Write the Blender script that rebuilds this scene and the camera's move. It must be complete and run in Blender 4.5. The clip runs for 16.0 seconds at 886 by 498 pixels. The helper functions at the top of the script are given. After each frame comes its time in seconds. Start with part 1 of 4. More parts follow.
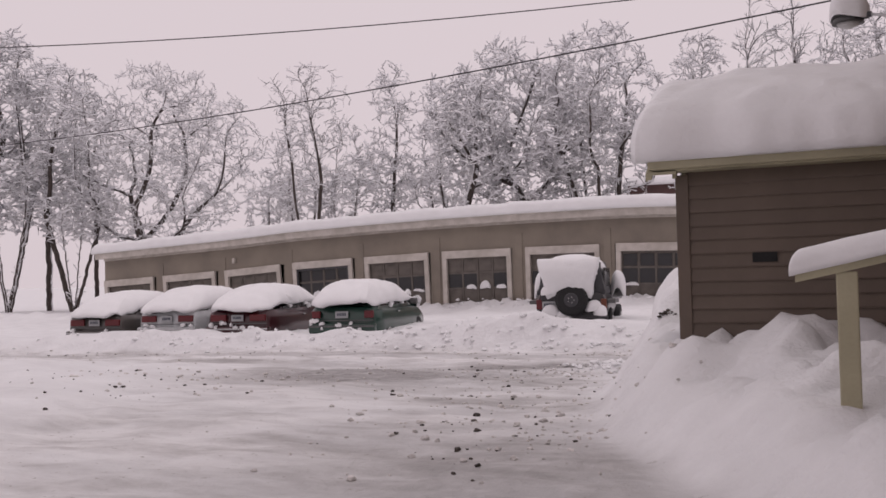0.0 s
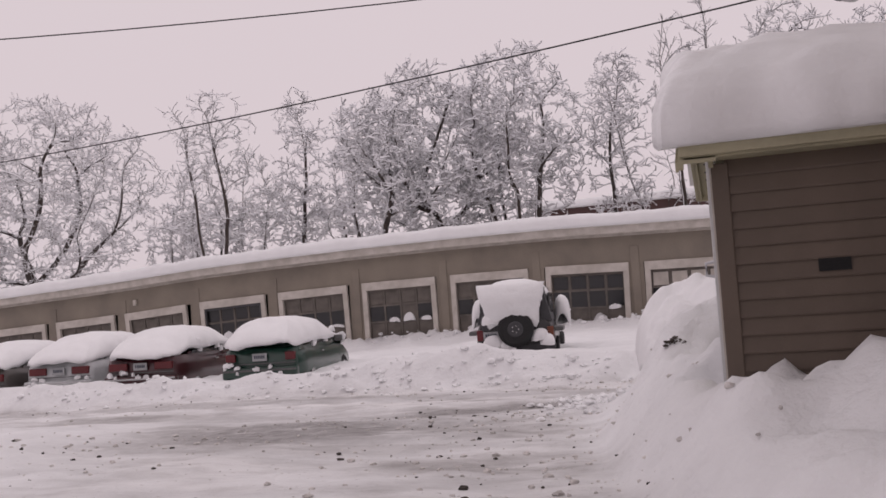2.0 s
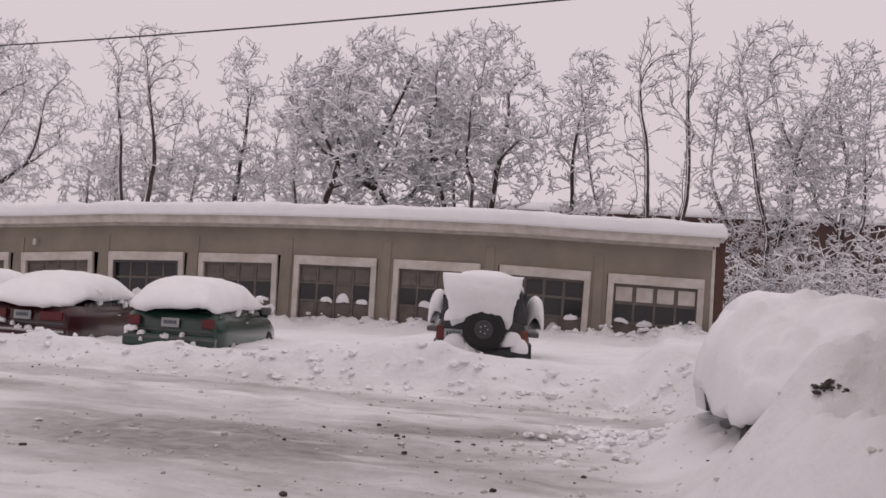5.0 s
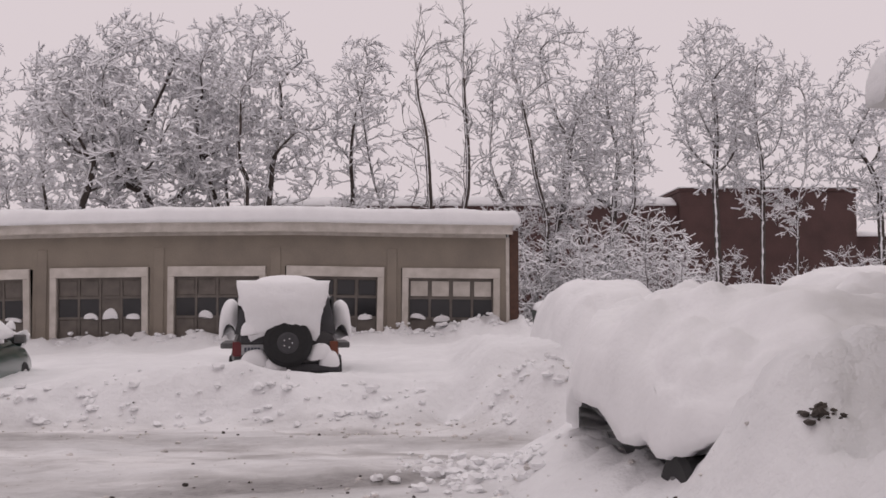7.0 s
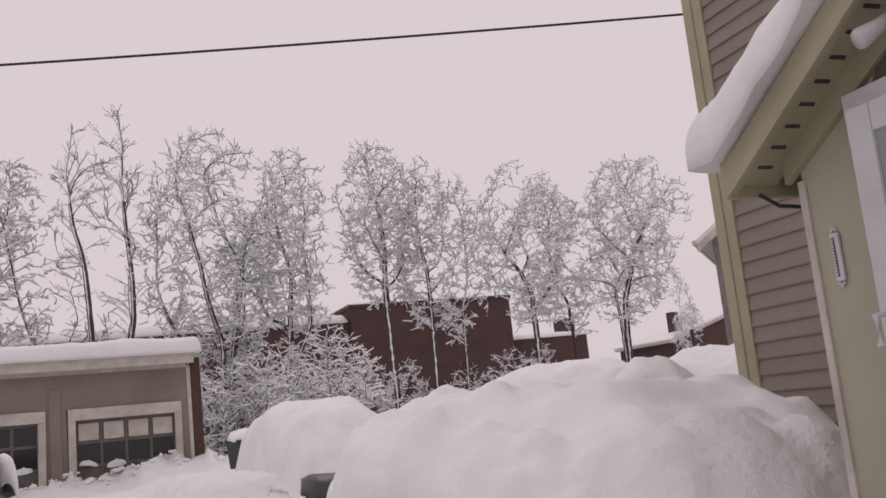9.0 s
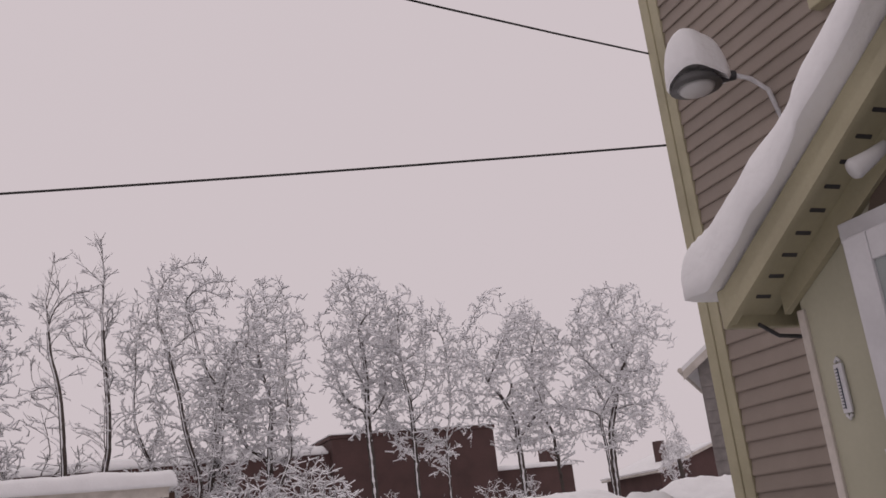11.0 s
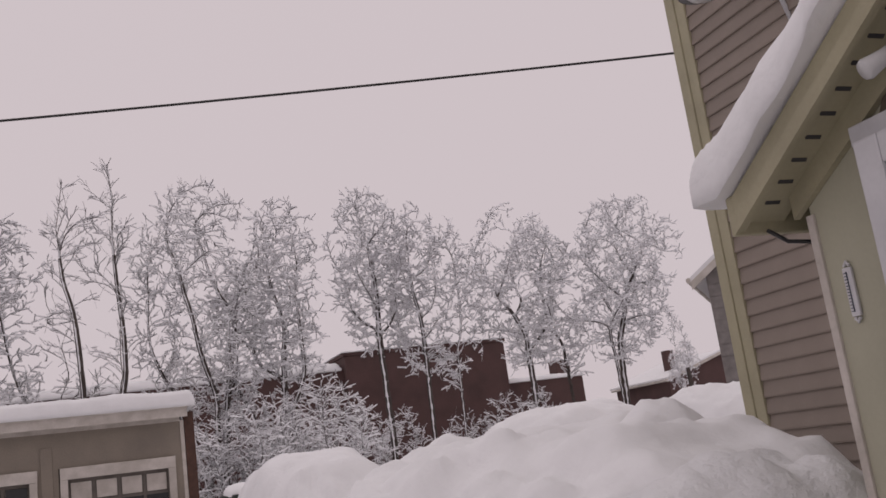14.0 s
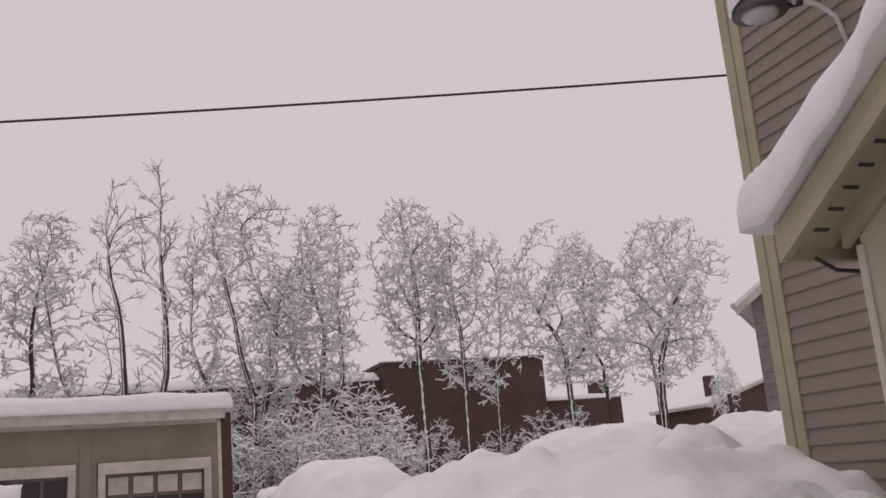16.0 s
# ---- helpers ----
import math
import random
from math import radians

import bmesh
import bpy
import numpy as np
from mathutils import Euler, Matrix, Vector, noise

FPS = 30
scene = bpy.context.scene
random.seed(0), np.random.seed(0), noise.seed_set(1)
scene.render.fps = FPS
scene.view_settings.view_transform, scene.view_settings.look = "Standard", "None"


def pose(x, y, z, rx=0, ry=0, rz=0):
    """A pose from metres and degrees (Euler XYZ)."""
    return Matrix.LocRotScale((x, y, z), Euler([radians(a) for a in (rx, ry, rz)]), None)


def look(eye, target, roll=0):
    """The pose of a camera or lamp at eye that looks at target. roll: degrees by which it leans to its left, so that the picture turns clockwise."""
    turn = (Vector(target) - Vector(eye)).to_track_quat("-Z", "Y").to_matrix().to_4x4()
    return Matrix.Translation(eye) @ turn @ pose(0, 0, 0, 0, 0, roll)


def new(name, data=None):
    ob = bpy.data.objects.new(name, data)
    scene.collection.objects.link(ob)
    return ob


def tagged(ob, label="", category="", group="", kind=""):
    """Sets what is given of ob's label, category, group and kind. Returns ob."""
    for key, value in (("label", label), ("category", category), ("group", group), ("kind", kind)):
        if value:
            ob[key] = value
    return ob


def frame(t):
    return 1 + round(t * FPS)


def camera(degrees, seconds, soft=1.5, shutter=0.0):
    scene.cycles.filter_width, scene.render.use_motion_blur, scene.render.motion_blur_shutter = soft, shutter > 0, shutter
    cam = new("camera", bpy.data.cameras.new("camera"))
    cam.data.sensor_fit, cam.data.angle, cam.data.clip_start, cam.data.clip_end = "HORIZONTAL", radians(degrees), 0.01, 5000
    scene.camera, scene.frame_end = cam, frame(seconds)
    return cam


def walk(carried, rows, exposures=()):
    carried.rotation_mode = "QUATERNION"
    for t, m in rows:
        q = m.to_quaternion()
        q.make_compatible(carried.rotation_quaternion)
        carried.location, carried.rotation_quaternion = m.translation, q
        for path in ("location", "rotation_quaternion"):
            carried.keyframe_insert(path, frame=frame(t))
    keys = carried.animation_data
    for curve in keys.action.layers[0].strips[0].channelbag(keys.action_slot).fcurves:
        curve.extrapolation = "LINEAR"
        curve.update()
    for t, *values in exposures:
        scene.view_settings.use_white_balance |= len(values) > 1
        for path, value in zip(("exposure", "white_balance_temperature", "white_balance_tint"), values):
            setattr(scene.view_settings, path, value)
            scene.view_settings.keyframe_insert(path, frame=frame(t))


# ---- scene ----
cam = camera(49.9, 16.0, soft=1.6)
PATH = [
    (0, (0.036, -0.249, 1.516), (-0.765, 1.583, 1.577), -1.4),
    (0.5, (-0.277, 0.213, 1.499), (-1.067, 2.044, 1.646), -0.6),
    (1, (-0.527, 0.593, 1.511), (-1.207, 2.47, 1.632), -1.5),
    (1.5, (-0.843, 1.057, 1.525), (-1.49, 2.946, 1.64), -2.0),
    (2, (-1.075, 1.345, 1.528), (-1.692, 3.244, 1.647), -3.9),
    (2.5, (-1.408, 1.788, 1.488), (-2.134, 3.65, 1.565), -0.7),
    (3, (-1.589, 2.246, 1.494), (-2.142, 4.168, 1.493), -1.1),
    (3.5, (-1.86, 2.667, 1.488), (-2.436, 4.582, 1.483), 2.2),
    (6, (-3.023, 4.8, 1.421), (-3.409, 6.757, 1.574), 3.2),
    (6.5, (-3.205, 5.174, 1.492), (-3.573, 7.138, 1.556), -0.2),
    (7, (-3.321, 5.506, 1.567), (-3.309, 7.503, 1.677), -0.1),
    (7.5, (-3.442, 5.819, 1.587), (-3.214, 7.797, 1.776), -4.0),
    (8, (-3.596, 6.101, 1.572), (-3.181, 8.034, 1.876), -3.3),
    (8.5, (-3.634, 6.283, 1.567), (-3.053, 8.168, 1.897), -6.2),
    (9, (-3.746, 6.405, 1.567), (-3.04, 8.247, 1.896), -6.1),
    (11.5, (-3.756, 6.502, 1.606), (-3.011, 8.254, 2.217), -6.9),
    (12, (-3.737, 6.514, 1.607), (-3.11, 8.317, 2.203), -6.2),
    (12.5, (-3.732, 6.51, 1.604), (-3.11, 8.33, 2.151), -7.0),
    (13, (-3.72, 6.526, 1.602), (-3.047, 8.344, 2.094), -7.5),
    (13.5, (-3.744, 6.502, 1.589), (-3.041, 8.317, 2.048), -7.6),
    (14, (-3.751, 6.503, 1.593), (-3.024, 8.318, 2.011), -7.9),
    (14.5, (-3.759, 6.506, 1.591), (-3.023, 8.322, 1.988), -8.4),
    (15, (-3.772, 6.496, 1.586), (-2.959, 8.283, 1.97), -8.5),
    (15.5, (-3.775, 6.502, 1.584), (-3.019, 8.307, 1.995), -6.7),
    (16, (-3.736, 6.514, 1.594), (-3.093, 8.353, 2.049), -4.9),
]
EXPOSURES = [(0.0, -0.05, 6500, 15.0), (3.5, -0.07, 6500, 15.0), (6.0, -0.04, 6500, 13.0), (8.0, -0.03, 6500, 11.5), (9.0, -0.04, 6500, 11.5), (12.5, -0.34, 6500, 13.5), (15.0, -0.17, 6500, 12.5), (16.0, -0.17, 6500, 12.5)]
walk(cam, [(row[0], look(*row[1:])) for row in PATH], EXPOSURES)

# ---- world and light: flat light of a snowing sky ----
world = bpy.data.worlds.new("overcast_sky")
scene.world = world
world.use_nodes = True
wn, wl = world.node_tree.nodes, world.node_tree.links
wn.clear()
sky = wn.new("ShaderNodeTexSky")
sky.sky_type = "NISHITA"
sky.sun_disc = False
sky.sun_elevation, sky.sun_rotation = radians(76), radians(-25)
sky.air_density, sky.dust_density = 1.0, 6.0
grey = wn.new("ShaderNodeHueSaturation")
grey.inputs["Saturation"].default_value = 0.08
cloud = wn.new("ShaderNodeMixRGB")
cloud.inputs["Fac"].default_value = 0.93
cloud.inputs["Color2"].default_value = (7.3, 6.45, 6.65, 1)
back = wn.new("ShaderNodeBackground")
back.inputs["Strength"].default_value = 0.1
wout = wn.new("ShaderNodeOutputWorld")
wl.new(sky.outputs[0], grey.inputs["Color"])
wl.new(grey.outputs[0], cloud.inputs["Color1"])
wl.new(cloud.outputs[0], back.inputs["Color"])
wl.new(back.outputs[0], wout.inputs["Surface"])
sun = new("sun", bpy.data.lights.new("sun", "SUN"))
sun.data.energy, sun.data.angle, sun.data.color = 0.45, radians(45), (1.0, 0.97, 0.95)
sun.matrix_world = pose(0, 0, 30, -14, 0, -25)


# ---- materials ----
def material(name, color, rough=0.8, metal=0.0, var=0.15, scale=6.0, bump=0.15, dist=0.01, second=None, fine=60.0, random_amount=0.0):
    m = bpy.data.materials.new(name)
    m.use_nodes = True
    n, l = m.node_tree.nodes, m.node_tree.links
    p = n["Principled BSDF"]
    p.inputs["Roughness"].default_value, p.inputs["Metallic"].default_value = rough, metal
    co = n.new("ShaderNodeTexCoord")
    big = n.new("ShaderNodeTexNoise")
    big.inputs["Scale"].default_value, big.inputs["Detail"].default_value = scale, 6
    small = n.new("ShaderNodeTexNoise")
    small.inputs["Scale"].default_value, small.inputs["Detail"].default_value = fine, 4
    l.new(co.outputs["Object"], big.inputs["Vector"])
    l.new(co.outputs["Object"], small.inputs["Vector"])
    ramp = n.new("ShaderNodeValToRGB")
    a = second or tuple(c * (1 - var) for c in color)
    b = color if second else tuple(min(1, c * (1 + var * 0.6)) for c in color)
    ramp.color_ramp.elements[0].position, ramp.color_ramp.elements[1].position = 0.33, 0.67
    ramp.color_ramp.elements[0].color, ramp.color_ramp.elements[1].color = (*a, 1), (*b, 1)
    l.new(big.outputs["Fac"], ramp.inputs["Fac"])
    mix = n.new("ShaderNodeMixRGB")
    mix.blend_type = "MULTIPLY"
    mix.inputs["Fac"].default_value = min(1.0, var * 1.2)
    l.new(ramp.outputs[0], mix.inputs["Color1"])
    l.new(small.outputs["Fac"], mix.inputs["Color2"])
    last = mix.outputs[0]
    if random_amount:
        info = n.new("ShaderNodeObjectInfo")
        hsv = n.new("ShaderNodeHueSaturation")
        mr = n.new("ShaderNodeMapRange")
        mr.inputs["To Min"].default_value, mr.inputs["To Max"].default_value = 1 - random_amount, 1 + random_amount
        l.new(info.outputs["Random"], mr.inputs["Value"])
        l.new(mr.outputs[0], hsv.inputs["Value"])
        l.new(last, hsv.inputs["Color"])
        last = hsv.outputs[0]
    l.new(last, p.inputs["Base Color"])
    if bump:
        bm_ = n.new("ShaderNodeBump")
        bm_.inputs["Strength"].default_value, bm_.inputs["Distance"].default_value = bump, dist
        l.new(small.outputs["Fac"], bm_.inputs["Height"])
        l.new(bm_.outputs[0], p.inputs["Normal"])
    return m


SNOW = material("fresh_snow", (0.83, 0.83, 0.84), 0.75, var=0.04, scale=2.5, bump=0.35, dist=0.02, fine=22)
SNOW_TREE = material("tree_snow", (0.88, 0.88, 0.9), 0.85, var=0.05, scale=1.0, bump=0.0)
STUCCO = material("weathered_stucco", (0.34, 0.295, 0.24), 0.9, var=0.3, scale=0.9, bump=0.3, dist=0.01, second=(0.255, 0.22, 0.185), fine=35)
OLD_WHITE = material("flaking_white_paint", (0.68, 0.63, 0.58), 0.75, var=0.2, scale=3.0, bump=0.3, second=(0.5, 0.46, 0.41), fine=40)
DOOR_WOOD = material("faded_brown_door_paint", (0.19, 0.165, 0.145), 0.7, var=0.3, scale=4.0, second=(0.13, 0.115, 0.1))
GLASS_DARK = material("dusty_dark_glass", (0.02, 0.02, 0.022), 0.12, var=0.1, bump=0)
CREAM = material("cream_painted_trim", (0.40, 0.37, 0.25), 0.55, var=0.12, scale=3.0, bump=0.1)
CREAM_WALL = material("pale_green_cream_panel", (0.42, 0.41, 0.31), 0.6, var=0.08, scale=2.0, bump=0.08)
SIDING_BROWN = material("brown_vinyl_siding", (0.125, 0.094, 0.072), 0.6, var=0.12, scale=3.0, bump=0.12, random_amount=0.06, fine=90)
SIDING_TAN = material("tan_vinyl_siding", (0.27, 0.225, 0.19), 0.6, var=0.1, scale=2.0, bump=0.12, random_amount=0.05, fine=90)
SIDING_GREY = material("grey_shingle_siding", (0.25, 0.23, 0.22), 0.8, var=0.2, scale=5.0, bump=0.2)
WHITE_METAL = material("white_aluminium", (0.6, 0.6, 0.62), 0.4, var=0.08, bump=0.05)
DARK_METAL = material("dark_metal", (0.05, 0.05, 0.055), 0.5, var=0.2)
BROWN_WOOD = material("reddish_brown_wood", (0.09, 0.04, 0.025), 0.6, var=0.25, scale=8.0)
PALE_GLASS = material("frosted_door_glass", (0.3, 0.33, 0.33), 0.15, var=0.1, bump=0)
BRICK_MAT = material("red_brown_brick", (0.125, 0.07, 0.065), 0.9, var=0.25, scale=0.8, bump=0.2, second=(0.095, 0.055, 0.051), fine=12)
BARK = material("dark_wet_bark", (0.085, 0.068, 0.06), 0.9, var=0.3, scale=4.0, bump=0.0)
SLUSH = material("dirty_slush_lump", (0.62, 0.59, 0.57), 0.8, var=0.3, scale=5.0, bump=0.3, random_amount=0.25)
DIRT = material("dark_frozen_clod", (0.09, 0.075, 0.065), 0.9, var=0.4, scale=9.0, bump=0.3)
TYRE = material("black_rubber", (0.015, 0.015, 0.016), 0.75, var=0.2, scale=20)
CHROME = material("dull_chrome", (0.5, 0.5, 0.5), 0.25, 0.9, var=0.1, bump=0)
RED_LENS = material("red_tail_lens", (0.13, 0.008, 0.012), 0.3, var=0.15, bump=0)
ORANGE_LENS = material("amber_lens", (0.16, 0.04, 0.015), 0.3, var=0.15, bump=0)
PLATE = material("grey_white_plate", (0.45, 0.46, 0.47), 0.45, var=0.2, scale=12, bump=0)
INK = material("dark_grey_ink", (0.06, 0.07, 0.1), 0.6, var=0.1, bump=0)
BIN_GREEN = material("dark_green_plastic", (0.02, 0.03, 0.025), 0.5, var=0.2)
WIRE_MAT = material("black_cable", (0.02, 0.018, 0.018), 0.7, var=0.1, bump=0)
GREY_PLASTIC = material("grey_plastic", (0.12, 0.12, 0.12), 0.5, var=0.2)
BULB = material("frosted_bulb_glass", (0.55, 0.55, 0.55), 0.3, var=0.05, bump=0)


def paint(name, color):
    m = material(name, color, 0.3, 0.0, var=0.2, scale=3.0, bump=0.04)
    m.node_tree.nodes["Principled BSDF"].inputs["Coat Weight"].default_value = 0.5
    return m


def ground_material():
    """Clean snow, packed grey snow on the plowed lot, wet dark patches in the ruts."""
    m = bpy.data.materials.new("plowed_snow_ground")
    m.use_nodes = True
    n, l = m.node_tree.nodes, m.node_tree.links
    p = n["Principled BSDF"]
    co = n.new("ShaderNodeTexCoord")

    def noise_tex(scale, detail=6, stretch=(1, 1, 1), turn=0.0):
        mp = n.new("ShaderNodeMapping")
        mp.inputs["Scale"].default_value = stretch
        mp.inputs["Rotation"].default_value = (0, 0, turn)
        t = n.new("ShaderNodeTexNoise")
        t.inputs["Scale"].default_value, t.inputs["Detail"].default_value = scale, detail
        t.inputs["Roughness"].default_value = 0.6
        l.new(co.outputs["Object"], mp.inputs["Vector"])
        l.new(mp.outputs[0], t.inputs["Vector"])
        return t.outputs["Fac"]

    def ramp(src, a, b, ca=(0, 0, 0), cb=(1, 1, 1)):
        r = n.new("ShaderNodeValToRGB")
        r.color_ramp.elements[0].position, r.color_ramp.elements[1].position = a, b
        r.color_ramp.elements[0].color, r.color_ramp.elements[1].color = (*ca, 1), (*cb, 1)
        l.new(src, r.inputs["Fac"])
        return r.outputs[0]

    def mul(a, b):
        k = n.new("ShaderNodeMath")
        k.operation = "MULTIPLY"
        l.new(a, k.inputs[0])
        l.new(b, k.inputs[1])
        return k.outputs[0]

    def blend(fac, a, b):
        k = n.new("ShaderNodeMixRGB")
        l.new(fac, k.inputs["Fac"])
        for s, v in ((k.inputs["Color1"], a), (k.inputs["Color2"], b)):
            if isinstance(v, tuple):
                s.default_value = (*v, 1)
            else:
                l.new(v, s)
        return k.outputs[0]

    at = n.new("ShaderNodeAttribute")
    at.attribute_name = "trodden"
    wet = n.new("ShaderNodeAttribute")
    wet.attribute_name = "wet"
    clean = ramp(noise_tex(1.2), 0.3, 0.7, (0.72, 0.72, 0.73), (0.82, 0.82, 0.83))
    packed = ramp(noise_tex(1.3, 10, (0.7, 1.4, 1), 0.12), 0.36, 0.62, (0.36, 0.345, 0.34), (0.74, 0.73, 0.73))
    c1 = blend(mul(at.outputs["Fac"], ramp(noise_tex(0.8, 7, (0.6, 1.5, 1)), 0.3, 0.6)), clean, packed)
    mud = ramp(noise_tex(7.0, 8), 0.3, 0.7, (0.13, 0.12, 0.115), (0.36, 0.345, 0.34))
    wetmask = mul(wet.outputs["Fac"], ramp(noise_tex(2.2, 9, (0.7, 2.2, 1), 0.1), 0.24, 0.45))
    c2 = blend(wetmask, c1, mud)
    specks = mul(at.outputs["Fac"], ramp(noise_tex(16.0, 5), 0.64, 0.72))
    c3 = blend(specks, c2, (0.3, 0.28, 0.26))
    l.new(c3, p.inputs["Base Color"])
    rr = n.new("ShaderNodeMapRange")
    rr.inputs["To Min"].default_value, rr.inputs["To Max"].default_value = 0.8, 0.32
    l.new(wetmask, rr.inputs["Value"])
    l.new(rr.outputs[0], p.inputs["Roughness"])
    bp = n.new("ShaderNodeBump")
    bp.inputs["Strength"].default_value, bp.inputs["Distance"].default_value = 0.7, 0.06
    l.new(noise_tex(7.0, 8), bp.inputs["Height"])
    l.new(bp.outputs[0], p.inputs["Normal"])
    return m


GROUND_MAT = ground_material()


# ---- building helpers ----
def link(name, me, mat, parent=None, label=""):
    if not me.materials:
        me.materials.append(mat)
    ob = new(name, me)
    if parent:
        ob.parent = parent
    if label:
        tagged(ob, label)
    return ob


def part(name, bm, mat, parent=None, label="", smooth=False):
    me = bpy.data.meshes.new(name)
    bmesh.ops.recalc_face_normals(bm, faces=bm.faces)
    bm.to_mesh(me)
    bm.free()
    if smooth:
        for f in me.polygons:
            f.use_smooth = True
    return link(name, me, mat, parent, label)


def raw(name, verts, faces, mat, parent=None, label="", smooth=False):
    me = bpy.data.meshes.new(name)
    me.from_pydata(verts, [], faces)
    if smooth:
        me.polygons.foreach_set("use_smooth", [True] * len(me.polygons))
    return link(name, me, mat, parent, label)


def thing(name, place, label, category, group="", kind=""):
    ob = new(name)
    ob.matrix_basis = place if isinstance(place, Matrix) else pose(*place)
    return tagged(ob, label, category, group, kind)


def box(x0, x1, y0, y1, z0, z1, bevel=0.0, bm=None):
    own = bm is None
    b = bmesh.new()
    bmesh.ops.create_cube(b, size=1.0)
    for v in b.verts:
        v.co = Vector(((x0 + x1) / 2 + v.co.x * (x1 - x0), (y0 + y1) / 2 + v.co.y * (y1 - y0), (z0 + z1) / 2 + v.co.z * (z1 - z0)))
    if bevel:
        bmesh.ops.bevel(b, geom=b.edges[:], offset=bevel, segments=2, affect="EDGES", profile=0.6)
    if own:
        return b
    me = bpy.data.meshes.new("tmp")
    b.to_mesh(me)
    b.free()
    bm.from_mesh(me)
    bpy.data.meshes.remove(me)
    return bm


def prism(points, axis, a, b):
    """A polygon of 2D points pushed from a to b along an axis."""
    m = bmesh.new()

    def put(p, k):
        return m.verts.new({"x": (k, p[0], p[1]), "y": (p[0], k, p[1]), "z": (p[0], p[1], k)}[axis])

    lo, hi = [put(p, a) for p in points], [put(p, b) for p in points]
    m.faces.new(lo)
    m.faces.new(hi[::-1])
    for i in range(len(points)):
        j = (i + 1) % len(points)
        m.faces.new((lo[i], lo[j], hi[j], hi[i]))
    return m


def tube(points, radii, sides=8):
    m = bmesh.new()
    rings = []
    pts = [Vector(p) for p in points]
    for i, p in enumerate(pts):
        d = (pts[min(i + 1, len(pts) - 1)] - pts[max(i - 1, 0)]).normalized()
        a = d.cross(Vector((0, 0, 1)))
        a = a.normalized() if a.length > 0.01 else Vector((1, 0, 0))
        b = d.cross(a)
        r = radii[i] if isinstance(radii, (list, tuple)) else radii
        rings.append([m.verts.new(p + (a * math.cos(k * 2 * math.pi / sides) + b * math.sin(k * 2 * math.pi / sides)) * r) for k in range(sides)])
    for q, s in zip(rings, rings[1:]):
        for k in range(sides):
            m.faces.new((q[k], q[(k + 1) % sides], s[(k + 1) % sides], s[k]))
    m.faces.new(rings[0][::-1])
    m.faces.new(rings[-1])
    return m


def lattice(ix, iy, seed):
    h = (ix.astype(np.int64) * 374761393 + iy.astype(np.int64) * 668265263 + seed * 1442695041) & 0x7FFFFFFF
    h = ((h ^ (h >> 13)) * 1274126177) & 0x7FFFFFFF
    return ((h ^ (h >> 16)) & 0xFFFF) / 65535.0


def vnoise(x, y, seed=0):
    x, y = np.asarray(x, float), np.asarray(y, float)
    ix, iy = np.floor(x), np.floor(y)
    fx, fy = x - ix, y - iy
    fx, fy = fx * fx * (3 - 2 * fx), fy * fy * (3 - 2 * fy)
    a, b = lattice(ix, iy, seed), lattice(ix + 1, iy, seed)
    c, d = lattice(ix, iy + 1, seed), lattice(ix + 1, iy + 1, seed)
    return (a * (1 - fx) + b * fx) * (1 - fy) + (c * (1 - fx) + d * fx) * fy - 0.5


def fbm(x, y, seed=0, octaves=4):
    t, k = 0.0, 1.0
    for o in range(octaves):
        t = t + vnoise(np.asarray(x) * 2 ** o, np.asarray(y) * 2 ** o, seed + o * 17) * k
        k *= 0.5
    return t


def step(a, b, x):
    t = np.clip((x - a) / (b - a), 0, 1)
    return t * t * (3 - 2 * t)


